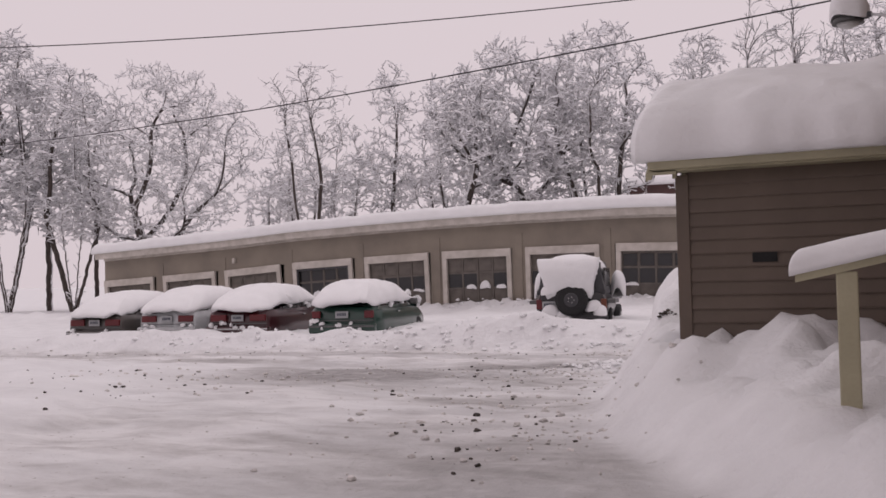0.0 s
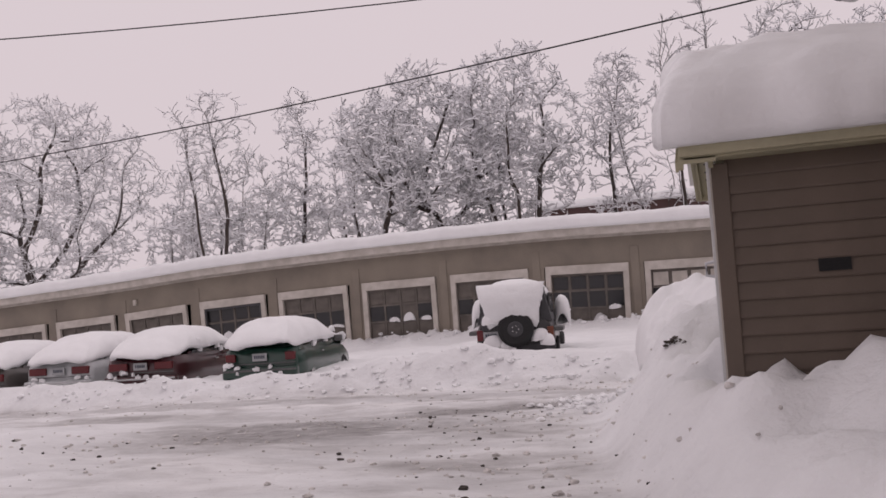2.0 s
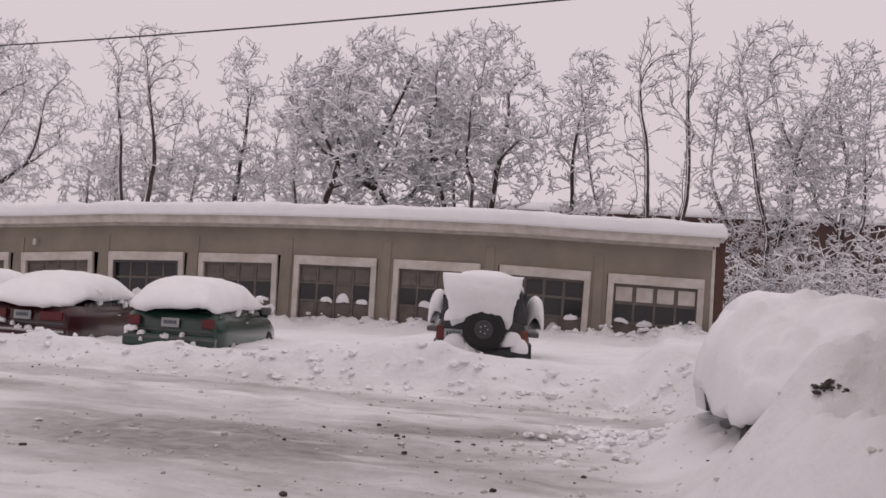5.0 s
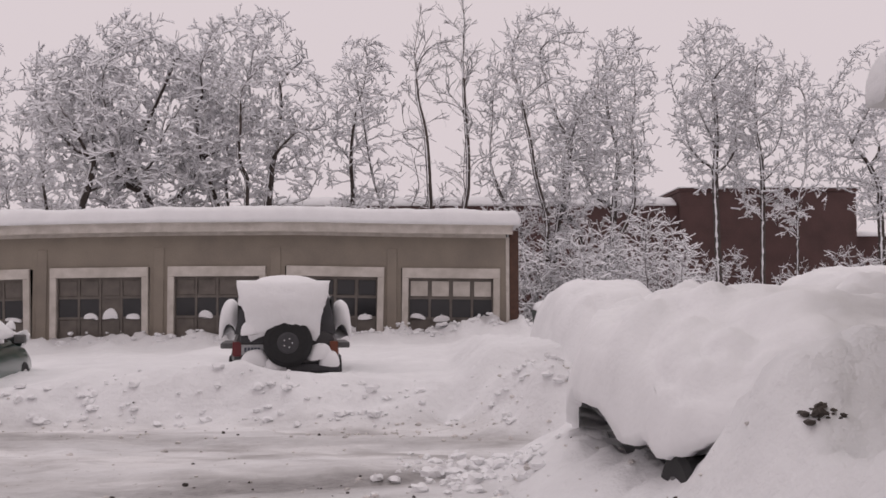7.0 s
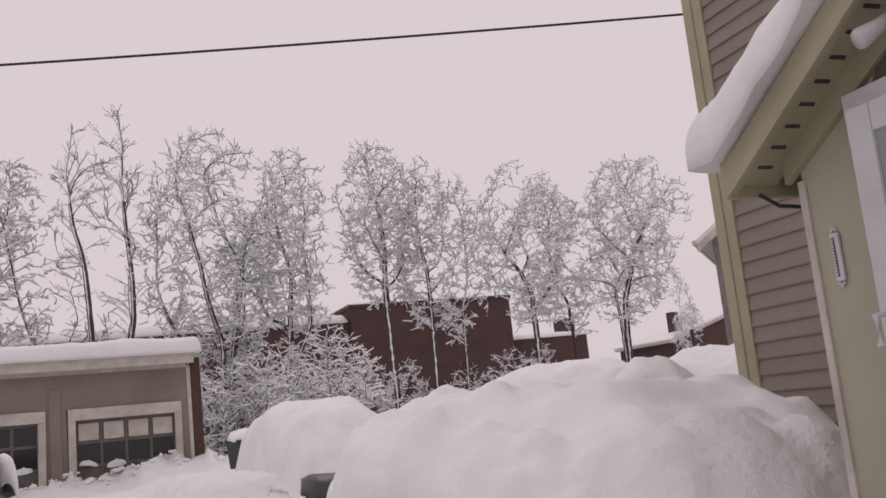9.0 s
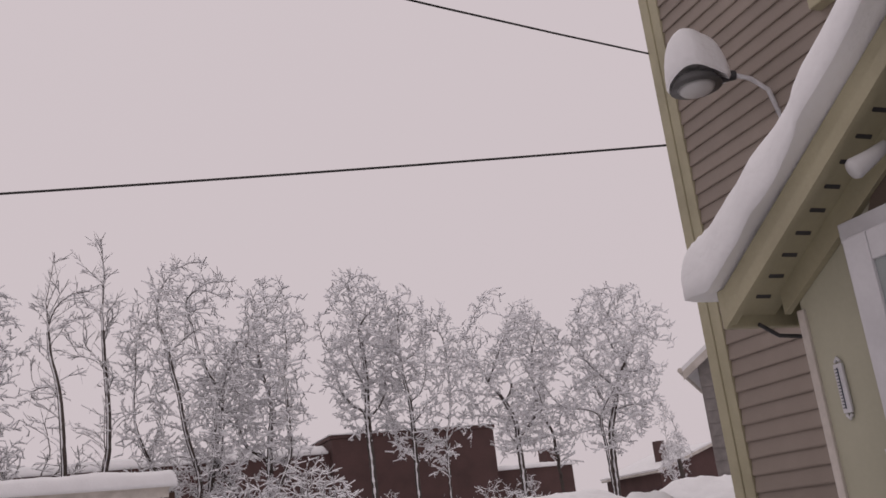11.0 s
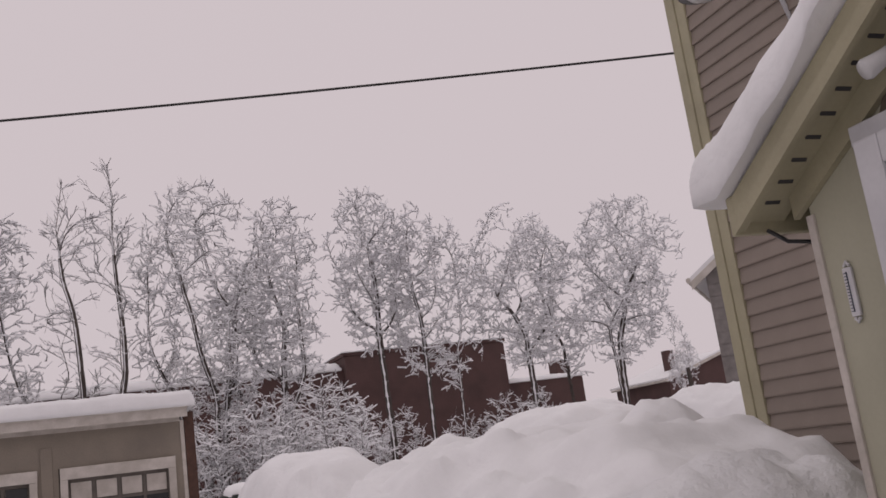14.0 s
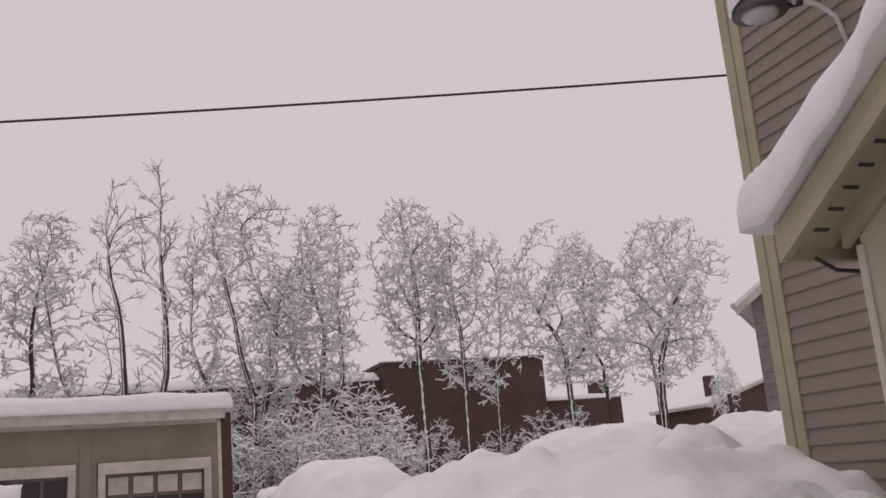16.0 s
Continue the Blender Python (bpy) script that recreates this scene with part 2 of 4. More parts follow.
def blob(cx, cy, hx, hy, top, rim, n=3.0, lip=2.6, q=2.2, rough=0.03, seed=1, rings=16, sides=64, scale=3.0, puff=0.0):
    """A settled cap of snow: superellipse plan, top(u, v) and rim(angle) heights, a rounded lip."""
    faces = []
    ss = np.array([1 - (1 - i / rings) ** 1.6 for i in range(1, rings + 1)])
    ang = 2 * math.pi * np.arange(sides) / sides
    c, d = np.cos(ang), np.sin(ang)
    pu, pv = np.sign(c) * np.abs(c) ** (2 / n), np.sign(d) * np.abs(d) ** (2 / n)
    wav = fbm(c * 2 + seed, d * 2, seed) * rough * 2
    low = np.array([float(rim(a)) for a in ang])
    U, V = ss[:, None] * pu, ss[:, None] * pv
    T = top(U, V) + U * 0
    Z = low + (T - low) * np.clip(1 - ss[:, None] ** lip, 0, None) ** (1 / q)
    W = 1 + wav * ss[:, None]
    X, Y = cx + U * hx * W, cy + V * hy * W
    Z = Z + fbm(X * scale, Y * scale, seed) * rough
    if puff:
        Z = Z + (np.abs(fbm(X * 1.7 + Z, Y * 1.7 - Z, seed + 3, 2)) * puff + np.abs(fbm(X * 4.5, Y * 4.5 + Z * 3, seed + 4, 2)) * puff * 0.4 - 0.25 * puff) * step(0.0, 0.4, ss[:, None])
    verts = [(cx, cy, float(np.mean(top(np.zeros(1), np.zeros(1)))))] + np.stack([X, Y, Z], -1).reshape(-1, 3).tolist()
    for k in range(sides):
        faces.append((0, 1 + k, 1 + (k + 1) % sides))
    for i in range(len(ss) - 1):
        for k in range(sides):
            p, o = 1 + i * sides, 1 + (i + 1) * sides
            faces.append((p + k, o + k, o + (k + 1) % sides, p + (k + 1) % sides))
    base = 1 + (len(ss) - 1) * sides
    under = len(verts)
    for k in range(sides):
        x, y, z = verts[base + k]
        verts.append((cx + (x - cx) * 0.93, cy + (y - cy) * 0.93, z - 0.025))
    for k in range(sides):
        faces.append((base + k, under + k, under + (k + 1) % sides, base + (k + 1) % sides))
    faces.append(tuple(under + k for k in range(sides)))
    return verts, faces


def snow_slab(x0, x1, y0, y1, base, thick, edge=0.12, rough=0.03, seed=3, nx=60, ny=20, overhang=0.0):
    """A blanket of snow over a roof: base(x, y) is the roof's height, edges are rounded."""
    gx = x0 + (x1 - x0) * (0.5 - 0.5 * np.cos(np.linspace(0, math.pi, nx)))
    gy = y0 + (y1 - y0) * (0.5 - 0.5 * np.cos(np.linspace(0, math.pi, ny)))
    X, Y = np.meshgrid(gx, gy, indexing="ij")
    d = np.minimum(np.minimum(X - x0, x1 - X), np.minimum(Y - y0, y1 - Y))
    t = np.clip(d / edge, 0, 1)
    round_ = np.sqrt(np.clip(1 - (1 - t) ** 2, 0, 1))
    B = base(X, Y)
    if callable(thick):
        thick = thick(X, Y)
    Z = B + thick * (0.22 + 0.78 * round_) + fbm(X * 1.7, Y * 1.7, seed) * rough * 2 * (0.3 + 0.7 * round_)
    ex, ey = fbm(Y * 2.2, X * 1.3, seed + 5) * rough * 2, fbm(X * 2.2, Y * 1.3, seed + 9) * rough * 2
    off = np.clip(1 - d / (edge * 1.5), 0, 1)
    X2, Y2 = X + ex * off, Y + ey * off
    verts = np.stack([X2, Y2, Z], -1).reshape(-1, 3).tolist() + np.stack([X2, Y2, B - 0.004], -1).reshape(-1, 3).tolist()
    N = nx * ny
    faces = []
    for i in range(nx - 1):
        for j in range(ny - 1):
            a, b, c, e = i * ny + j, (i + 1) * ny + j, (i + 1) * ny + j + 1, i * ny + j + 1
            faces += [(a, b, c, e), (a + N, e + N, c + N, b + N)]
    loop = [i * ny for i in range(nx)] + [(nx - 1) * ny + j for j in range(1, ny)] + [i * ny + ny - 1 for i in range(nx - 2, -1, -1)] + [j for j in range(ny - 2, 0, -1)]
    for a, b in zip(loop, loop[1:] + loop[:1]):
        faces.append((a, a + N, b + N, b))
    return verts, faces


# ---- the ground: one sheet of snow, plowed lot, banks and heaps ----
def right_edge(y):
    return np.interp(y, [-4, 0, 3, 5, 6.5, 8, 10, 12.6, 14, 15.5, 17, 40], [2.6, 1.3, 0.2, -0.95, -1.75, -2.2, -2.6, -3.0, -2.9, -2.2, -3.2, -3.2])


def ground_height(x, y):
    base = np.interp(y, [6, 11, 18, 31], [0.38, 0.27, 0.05, 0.05]) - 0.02 * np.clip(-x - 9, 0, 14) * step(11, 15, y)
    lot = fbm(x * 0.7, y * 0.9, 2) * 0.05 + fbm(x * 2.2, y * 3.0, 5, 3) * 0.035
    rut = np.sin((y + 0.12 * x) * 2.6) * 0.018 * step(11.5, 13, y) * (1 - step(16.2, 17, y))
    crest = 17.35 + fbm(x * 0.5, x * 0 + 3, 8) * 0.5
    left = 1 - step(-9.3, -8.3, x)
    amp = 0.27 * left + 0.26 * (1 - left) * (1 - step(-3.6, -2.9, x))
    ragged = 1 + 0.7 * fbm(x * 2.4, y * 2.4, 12)
    bank = amp * np.exp(-((y - crest) / 0.42) ** 2) * ragged
    behind = step(17.1, 17.9, y) * (0.5 - 0.15 * (1 - step(-9.5, -8, x)) + 0.10 * fbm(x * 0.8, y * 0.8, 14) + fbm(x * 3, y * 3, 15) * 0.05)
    foot = step(29.0, 30.2, y) * (1 - step(30.7, 31.0, y)) * (x < 0.5) * (0.2 + 0.5 * np.maximum(0, fbm(x * 2.6, y * 2.6, 19)))
    side = 0.10 * step(0.4, 2.5, -6.2 - 0.35 * y - x + 3) * (1 - step(10, 13, y)) * (1 + fbm(x * 1.2, y * 1.2, 23))
    inside = x - right_edge(y)
    lumps = 1 + 0.35 * fbm(x * 1.3, y * 1.3, 31, 3) 
    tall = np.interp(y, [0, 3, 5, 6.6, 7.6, 9, 11, 13, 14.5, 16, 17.5, 20], [0.25, 0.4, 0.55, 0.72, 0.72, 0.75, 0.5, 0.3, 0.35, 0.55, 0.55, 0.45])
    heap = step(0, 0.8, inside) * tall * lumps
    heap = heap + 0.62 * np.exp(-(((x + 1.15) / 0.8) ** 2 + ((y - 9.9) / 0.5) ** 2)) * lumps
    cap = np.interp(y, [0, 5, 7, 8.5, 9.6, 10.5, 12, 17, 20], [0.5, 0.6, 0.72, 0.9, 1.22, 1.15, 0.6, 0.7, 0.6])
    cap = cap * (1 - 0.55 * step(-0.85, 0.0, x) * step(9.2, 9.5, y) * (1 - step(11.5, 12.5, y)))
    heap = cap * np.tanh(heap / cap) + heap * 0.06
    heap = heap + step(0.1, 0.9, inside) * (fbm(x * 1.6, y * 1.6, 61) * 0.2 + np.abs(vnoise(x * 2.3, y * 2.3, 62)) * 0.28 + np.abs(vnoise(x * 3.7 - y, y * 3.7 + x, 65)) * 0.2 + np.abs(vnoise(x * 5.6 + y, y * 5.6 - x, 64)) * 0.13 - 0.15 + fbm(x * 9, y * 9, 63, 2) * 0.04) * (1 - step(13, 15, y))
    heap = heap + 0.3 * np.exp(-(((x + 0.42) / 0.42) ** 2 + ((y - 7.0) / 0.5) ** 2))
    heap = heap + 0.13 * np.exp(-(((x + 5.4) / 0.9) ** 2 + ((y - 18.2) / 0.45) ** 2))
    heap = heap + 0.3 * np.exp(-(((x + 2.2) / 0.7) ** 2 + ((y - 16.6) / 0.55) ** 2)) * (1 + 0.9 * fbm(x * 4, y * 4, 41))
    heap = heap * (1 - 0.5 * step(22, 26, y))
    return base + lot + rut + bank + behind + foot + side + heap


def trodden_mask(x, y):
    lot = (1 - step(-0.3, 0.35, x - right_edge(y) + fbm(x, y, 51) * 0.5)) * (1 - step(16.7, 17.2, y))
    return lot * (1 - 0.85 * step(0.3, 2.0, -6.2 - 0.35 * y - x + 3) * (1 - step(10, 13, y)))


def wet_mask(x, y):
    a = np.exp(-(((x + 5.9) / 1.9) ** 2 + ((y - 10.6) / 1.3) ** 2)) * 1.25
    b = np.exp(-(((x + 4.1) / 1.5) ** 2 + ((y - 12.6 - 0.15 * (x + 4)) / 0.32) ** 2)) * 1.15
    c = np.exp(-(((x + 2.9) / 0.8) ** 2 + ((y - 12.9) / 0.2) ** 2)) * 1.0
    d = np.exp(-(((x + 2.0) / 1.3) ** 2 + ((y - 4.6) / 1.6) ** 2)) * 0.6
    e = np.exp(-((y - 15.2 + 0.05 * x) / 0.5) ** 2) * 0.5
    f = np.exp(-(((x + 9) / 3.0) ** 2 + ((y - 12.9) / 0.5) ** 2)) * 0.55
    return np.clip(a + b + c + d + e + f, 0, 1) * trodden_mask(x, y)


def build_ground():
    gx = np.concatenate([[-4000, -1200, -400, -160, -90, -60], np.arange(-46, -16, 0.6), np.arange(-16, -8, 0.16), np.arange(-8, 2.0, 0.075), np.arange(2.0, 8, 0.4), [9, 12, 18, 30, 50, 90, 160, 400, 1200, 4000]])
    gy = np.concatenate([[-4000, -1200, -400, -100, -40, -15, -8], np.arange(-5, 1, 0.4), np.arange(1.0, 18.6, 0.08), np.arange(18.6, 32, 0.22), np.arange(32, 70, 3), [80, 110, 160, 300, 600, 1500, 4000]])
    X, Y = np.meshgrid(gx, gy, indexing="ij")
    Z = ground_height(X, Y)
    nx, ny = len(gx), len(gy)
    me = bpy.data.meshes.new("ground")
    idx = np.arange(nx * ny).reshape(nx, ny)
    quads = np.stack([idx[:-1, :-1], idx[1:, :-1], idx[1:, 1:], idx[:-1, 1:]], -1).reshape(-1, 4)
    me.from_pydata(np.stack([X, Y, Z], -1).reshape(-1, 3).tolist(), [], quads.tolist())
    me.polygons.foreach_set("use_smooth", [True] * len(me.polygons))
    for name, f in (("trodden", trodden_mask), ("wet", wet_mask)):
        at = me.attributes.new(name, "FLOAT", "POINT")
        at.data.foreach_set("value", np.clip(f(X, Y), 0, 1).astype(np.float32).ravel())
    tagged(link("ground", me, GROUND_MAT), "snow covered lot plowed to grey packed slush with ragged banks", "ground", kind="structure")


build_ground()


# ---- long garage block ----
GX0, GX1, GY = -29.2, -1.49, 30.9


def sag(x):
    """The old block follows the fall of the ground towards its far end."""
    return np.interp(x, [-29.4, -22.6, -19.7, -16.6, -13.5, -10.6, -7.0, -4.3, -1.5], [-0.72, -0.4, -0.2, -0.08, 0.01, 0.06, 0.075, 0.02, -0.02])


def long_box(x0, x1, y0, y1, z0, z1):
    m = bmesh.new()
    n = max(1, round((x1 - x0) / 1.4))
    rings = [[m.verts.new((x0 + (x1 - x0) * i / n, y, z)) for y, z in ((y0, z0), (y1, z0), (y1, z1), (y0, z1))] for i in range(n + 1)]
    for a, b in zip(rings, rings[1:]):
        for k in range(4):
            m.faces.new((a[k], a[(k + 1) % 4], b[(k + 1) % 4], b[k]))
    m.faces.new(rings[0][::-1])
    m.faces.new(rings[-1])
    return m


def garage():
    g = thing("garage_building", (-15.4, GY, 0), "long low tan stucco garage block with snow on its flat roof", "garage")

    def at(b):
        for v in b.verts:
            v.co = (v.co.x + 15.4, v.co.y - GY, v.co.z + float(sag(v.co.x)) if v.co.z > 0.1 else v.co.z - 0.8)
        return b

    part("lintel_wall", at(long_box(GX0, GX1, GY, GY + 0.25, 2.44, 3.5)), STUCCO, g)
    edges = [GX0]
    for k in range(8, -1, -1):
        cx = -2.98 - 3.1 * k
        edges += [cx - 1.3, cx + 1.3]
    edges.append(GX1)
    for a, b in zip(edges[0::2], edges[1::2]):
        part("pier", at(box(a, b, GY, GY + 0.25, 0, 2.44)), STUCCO, g)
        if b - a > 0.4:
            part("pilaster", at(box(a + 0.12, b - 0.12, GY - 0.03, GY, 0, 2.95, 0.01)), STUCCO, g)
    part("end_wall", at(box(GX1 - 0.25, GX1, GY + 0.25, GY + 7, 0, 3.5)), STUCCO, g)
    part("end_wall", at(box(GX0, GX0 + 0.25, GY + 0.25, GY + 7, 0, 3.5)), STUCCO, g)
    part("back_wall", at(long_box(GX0, GX1, GY + 7, GY + 7.25, 0, 3.5)), STUCCO, g)
    part("corner_board", at(box(GX1, GX1 + 0.09, GY - 0.02, GY + 0.14, 0, 3.3, 0.01)), OLD_WHITE, g)
    part("corner_post", at(box(GX1 + 0.1, GX1 + 0.34, GY + 0.02, GY + 0.3, 0, 3.48, 0.01)), BROWN_WOOD, g, "dark brown corner post")
    # thin dark sheet covers the stucco of the end wall
    part("end_sheet", at(box(GX1, GX1 + 0.05, GY + 0.16, GY + 7.2, 0, 3.48)), DARK_METAL, g, "thin dark sheet over the end wall")
    part("roof_deck", at(long_box(GX0 - 0.1, GX1 + 0.15, GY - 0.42, GY + 7.4, 3.5, 3.58)), OLD_WHITE, g)
    part("fascia", at(long_box(GX0 - 0.1, GX1 + 0.15, GY - 0.46, GY - 0.42, 3.34, 3.62)), OLD_WHITE, g)
    part("drip_edge", at(long_box(GX0 - 0.12, GX1 + 0.18, GY - 0.49, GY - 0.46, 3.55, 3.65)), OLD_WHITE, g)
    part("frieze_board", at(long_box(GX0, GX1, GY - 0.06, GY, 3.27, 3.5)), OLD_WHITE, g)
    v, f = snow_slab(GX0 - 0.2, GX1 + 0.33, GY - 0.62, GY + 7.4, lambda x, y: 3.585 + sag(x), 0.42, 0.25, 0.035, 4, 200, 24)
    snow = raw("roof_snow", v, f, SNOW, None, smooth=True)
    tagged(snow, "thick even blanket of fresh snow lying on flat garage roof", "snow")
    rnd = random.Random(4)
    for k in range(9):
        cx = -2.98 - 3.1 * k
        tilt = rnd.uniform(-0.012, 0.012)
        d = new("garage_door")
        d.parent = g
        d.location = (cx + 15.4, 0, float(sag(cx)))
        d.rotation_euler = (0, tilt * 0.4 - math.atan(float(sag(cx + 1.3) - sag(cx - 1.3)) / 2.6), 0)
        dark = k == 5
        part("casing", box(-1.3, -1.13, -0.07, 0.05, -0.3, 2.18, 0.012), OLD_WHITE, d)
        part("casing", box(1.13, 1.3, -0.07, 0.05, -0.3, 2.18, 0.012), OLD_WHITE, d)
        part("head_casing", box(-1.3, 1.3, -0.08, 0.05, 2.18, 2.45, 0.015), OLD_WHITE, d)
        if dark:
            fr = box(-1.12, 1.12, -0.05, 0.03, 2.1, 2.17)
            box(-1.12, -1.06, -0.05, 0.03, 0.3, 2.1, bm=fr)
            box(1.06, 1.12, -0.05, 0.03, 0.3, 2.1, bm=fr)
            part("inner_frame", fr, DARK_METAL, d, "black inner door frame")
        slab = box(-1.13, 1.13, 0.09, 0.13, 0, 2.18)
        part("door_leaf", slab, DOOR_WOOD, d)
        for i in range(5):
            x = -1.13 + i * 0.565
            part("stile", box(x - 0.03, x + 0.03, 0.055, 0.09, 0, 2.18), DOOR_WOOD, d)
        for z in (0.48, 1.08, 1.62, 2.12):
            part("rail", box(-1.13, 1.13, 0.06, 0.088, z, z + 0.06), DOOR_WOOD, d)
        for i in range(4):
            x = -1.095 + i * 0.565
            if not (k == 3 and i == 2):
                part("pane", box(x, x + 0.495, 0.07, 0.088, 1.14, 1.62), GLASS_DARK, d, "dark dusty window pane")
            upper = part("panel", box(x + 0.02, x + 0.475, 0.074, 0.088, 1.7, 2.1, 0.006), GLASS_DARK if k in (1, 5) else DOOR_WOOD if k != 0 else OLD_WHITE, d)
            part("panel", box(x + 0.02, x + 0.475, 0.074, 0.088, 0.56, 1.06, 0.006), DOOR_WOOD, d)
            if rnd.random() < 0.62:
                w, h = rnd.uniform(0.17, 0.26), rnd.choice((0.03, 0.05, 0.08, 0.13, 0.2))
                vv, ff = blob(x + 0.25 + rnd.uniform(-0.05, 0.05), 0.06, w, 0.045, lambda u, q, h=h: 1.14 + h * (1 - 0.4 * u * u), lambda a: 1.1, 4.0, 4.0, 2.0, rough=0.09, seed=k * 5 + i, rings=5, sides=18)
                raw("sill_snow", vv, ff, SNOW, d, "snow stuck on the window ledge", True)
    # pale wall lamp box left of the seventh door head
    part("wall_box", box(-22.62 + 15.4, -22.5 + 15.4, -0.12, 0, 2.3, 2.5, 0.01), OLD_WHITE, g)


garage()


# ---- parked vehicles ----
def loft(sections):
    """Closed rings of equal length joined along their order."""
    m = bmesh.new()
    rings = [[m.verts.new(p) for p in s] for s in sections]
    n = len(rings[0])
    for a, b in zip(rings, rings[1:]):
        for k in range(n):
            m.faces.new((a[k], a[(k + 1) % n], b[(k + 1) % n], b[k]))
    m.faces.new(rings[0][::-1])
    m.faces.new(rings[-1])
    return m


def car_ring(y, w, zb, zt, tuck=0.06, r=0.09):
    half = [(0.0, zb), (w - 0.12, zb), (w - 0.03, zb + 0.10), (w, zb + 0.3 * (zt - zb) + 0.05), (w - 0.015, zb + 0.7 * (zt - zb)), (w - tuck, zt - r * 0.5), (w - tuck - r, zt), (0.0, zt + 0.015)]
    return [(x, y, z) for x, z in half] + [(-x, y, z) for x, z in half[-2:0:-1]]


def wheel(parent, x, y, r=0.31):
    t = part("wheel", tube([(x - 0.09, y, r), (x - 0.06, y, r), (x + 0.06, y, r), (x + 0.09, y, r)], [r * 0.92, r, r, r * 0.92], 20), TYRE, parent)
    part("rim", tube([(x + math.copysign(0.085, x), y, r), (x + math.copysign(0.1, x), y, r)], [r * 0.6, r * 0.55], 16), CHROME, t)


def sedan(name, place, label, color, kind="sedan", lens=RED_LENS, cover=None, seed=1, badge=False):
    """Built with its tail at y = 0 and its nose towards +y."""
    L, W = (4.1, 0.84) if kind == "hatch" else (4.5, 0.86)
    c = thing(name, place, label, "car", "snow covered parked cars")
    body_paint = paint(name + "_paint", color)
    deck = 0.98 if kind == "hatch" else 1.0
    part("body", loft([car_ring(0.02, W - 0.14, 0.38, deck - 0.06), car_ring(0.1, W - 0.05, 0.3, deck), car_ring(0.5, W, 0.24, deck + 0.01), car_ring(1.4, W, 0.22, 0.94), car_ring(2.7, W, 0.22, 0.93), car_ring(L - 0.6, W - 0.03, 0.24, 0.86), car_ring(L - 0.12, W - 0.09, 0.3, 0.74), car_ring(L, W - 0.22, 0.36, 0.64)]), body_paint, c, "", True)
    r0 = 0.15 if kind == "hatch" else 0.55
    cab = [(r0, 0.99, 0.70), (r0 + 0.5, 1.38, 0.58), (r0 + 1.2, 1.43, 0.57), (r0 + 1.9, 1.40, 0.58), (r0 + 2.7, 0.93, 0.72)]
    sec = []
    for y, z, w in cab:
        wb = W - 0.05
        sec.append([(-wb, y, 0.9), (wb, y, 0.9), (w + (wb - w) * 0.08, y, max(0.93, z - 0.06)), (w - 0.1, y, max(0.94, z)), (-w + 0.1, y, max(0.94, z)), (-w - (wb - w) * 0.08, y, max(0.93, z - 0.06))])
    part("cabin", loft(sec), body_paint, c)
    for s in (-1, 1):
        wa, wb = s * (W - 0.09), s * 0.635
        for ya, yb, yc, yd in ((r0 + 0.25, r0 + 0.62, r0 + 1.2, r0 + 1.2), (r0 + 1.28, r0 + 1.28, r0 + 2.32, r0 + 1.92)):
            pts = [(wa, ya, 0.97), (wa, yc, 0.97), (wb, yd, 1.33), (wb, yb, 1.33)]
            m = bmesh.new()
            o = [m.verts.new((p[0] + s * 0.012, p[1], p[2])) for p in pts]
            i = [m.verts.new((p[0] - s * 0.02, p[1], p[2])) for p in pts]
            m.faces.new(o)
            m.faces.new(i[::-1])
            for k in range(4):
                m.faces.new((o[k], o[(k + 1) % 4], i[(k + 1) % 4], i[k]))
            part("side_window", m, GLASS_DARK, c)
        part("tail_light", box(s * (0.62 if kind == "hatch" else 0.5) - (0.1 if kind == "hatch" else 0.2), s * (0.62 if kind == "hatch" else 0.5) + (0.1 if kind == "hatch" else 0.2), -0.03, 0.08, 0.72, 0.88, 0.02), lens, c, "red tail light lens")
        part("door_mirror", box(s * (W + 0.1) - 0.09, s * (W + 0.1) + 0.09, r0 + 2.25, r0 + 2.36, 0.95, 1.09, 0.03), GREY_PLASTIC if kind == "hatch" else body_paint, c)
        part("door_handle", box(s * W - 0.02, s * W + 0.02, r0 + 1.3, r0 + 1.45, 0.8, 0.83, 0.008), CHROME, c)
        for y in (0.85, L - 0.85):
            wheel(c, s * (W - 0.1), y)
    part("bumper", box(-W + 0.06, W - 0.06, -0.09, 0.08, 0.38, 0.6, 0.04), body_paint, c)
    part("bumper_strip", box(-W + 0.08, W - 0.08, -0.1, -0.085, 0.52, 0.56, 0.004), GREY_PLASTIC if kind == "hatch" else CHROME, c)
    pl = part("licence_plate", box(-0.15, 0.15, -0.045, -0.02, 0.72, 0.87, 0.005), PLATE, c, "licence plate with unreadable marks")
    for i in range(6):
        part("plate_mark", box(-0.11 + i * 0.038, -0.085 + i * 0.038, -0.05, -0.044, 0.77, 0.83), INK, pl)
    part("boot_seam", box(-0.72, 0.72, -0.02, 0.0, 0.66, 0.675), GREY_PLASTIC, c)
    if badge:
        part("badge", tube([(-0.42, -0.03, 0.68), (-0.42, -0.015, 0.68)], 0.06, 16), CHROME, c)
    cv = cover or (1.6, 0.99, 0.03)
    peak, reach, low = cv
    yc = L * 0.47

    def top(u, v):
        y = yc + v * L * 0.53
        z = np.interp(y, [-0.3, 0.1, r0 + 0.4, r0 + 1.2, r0 + 1.95, r0 + 2.8, L + 0.2], [peak - 0.22 if kind == "hatch" else deck + 0.3, peak - 0.14 if kind == "hatch" else deck + 0.36, peak - 0.03, peak, peak - 0.04, 1.15, 0.9])
        return z - 0.13 * abs(u) ** 2.2

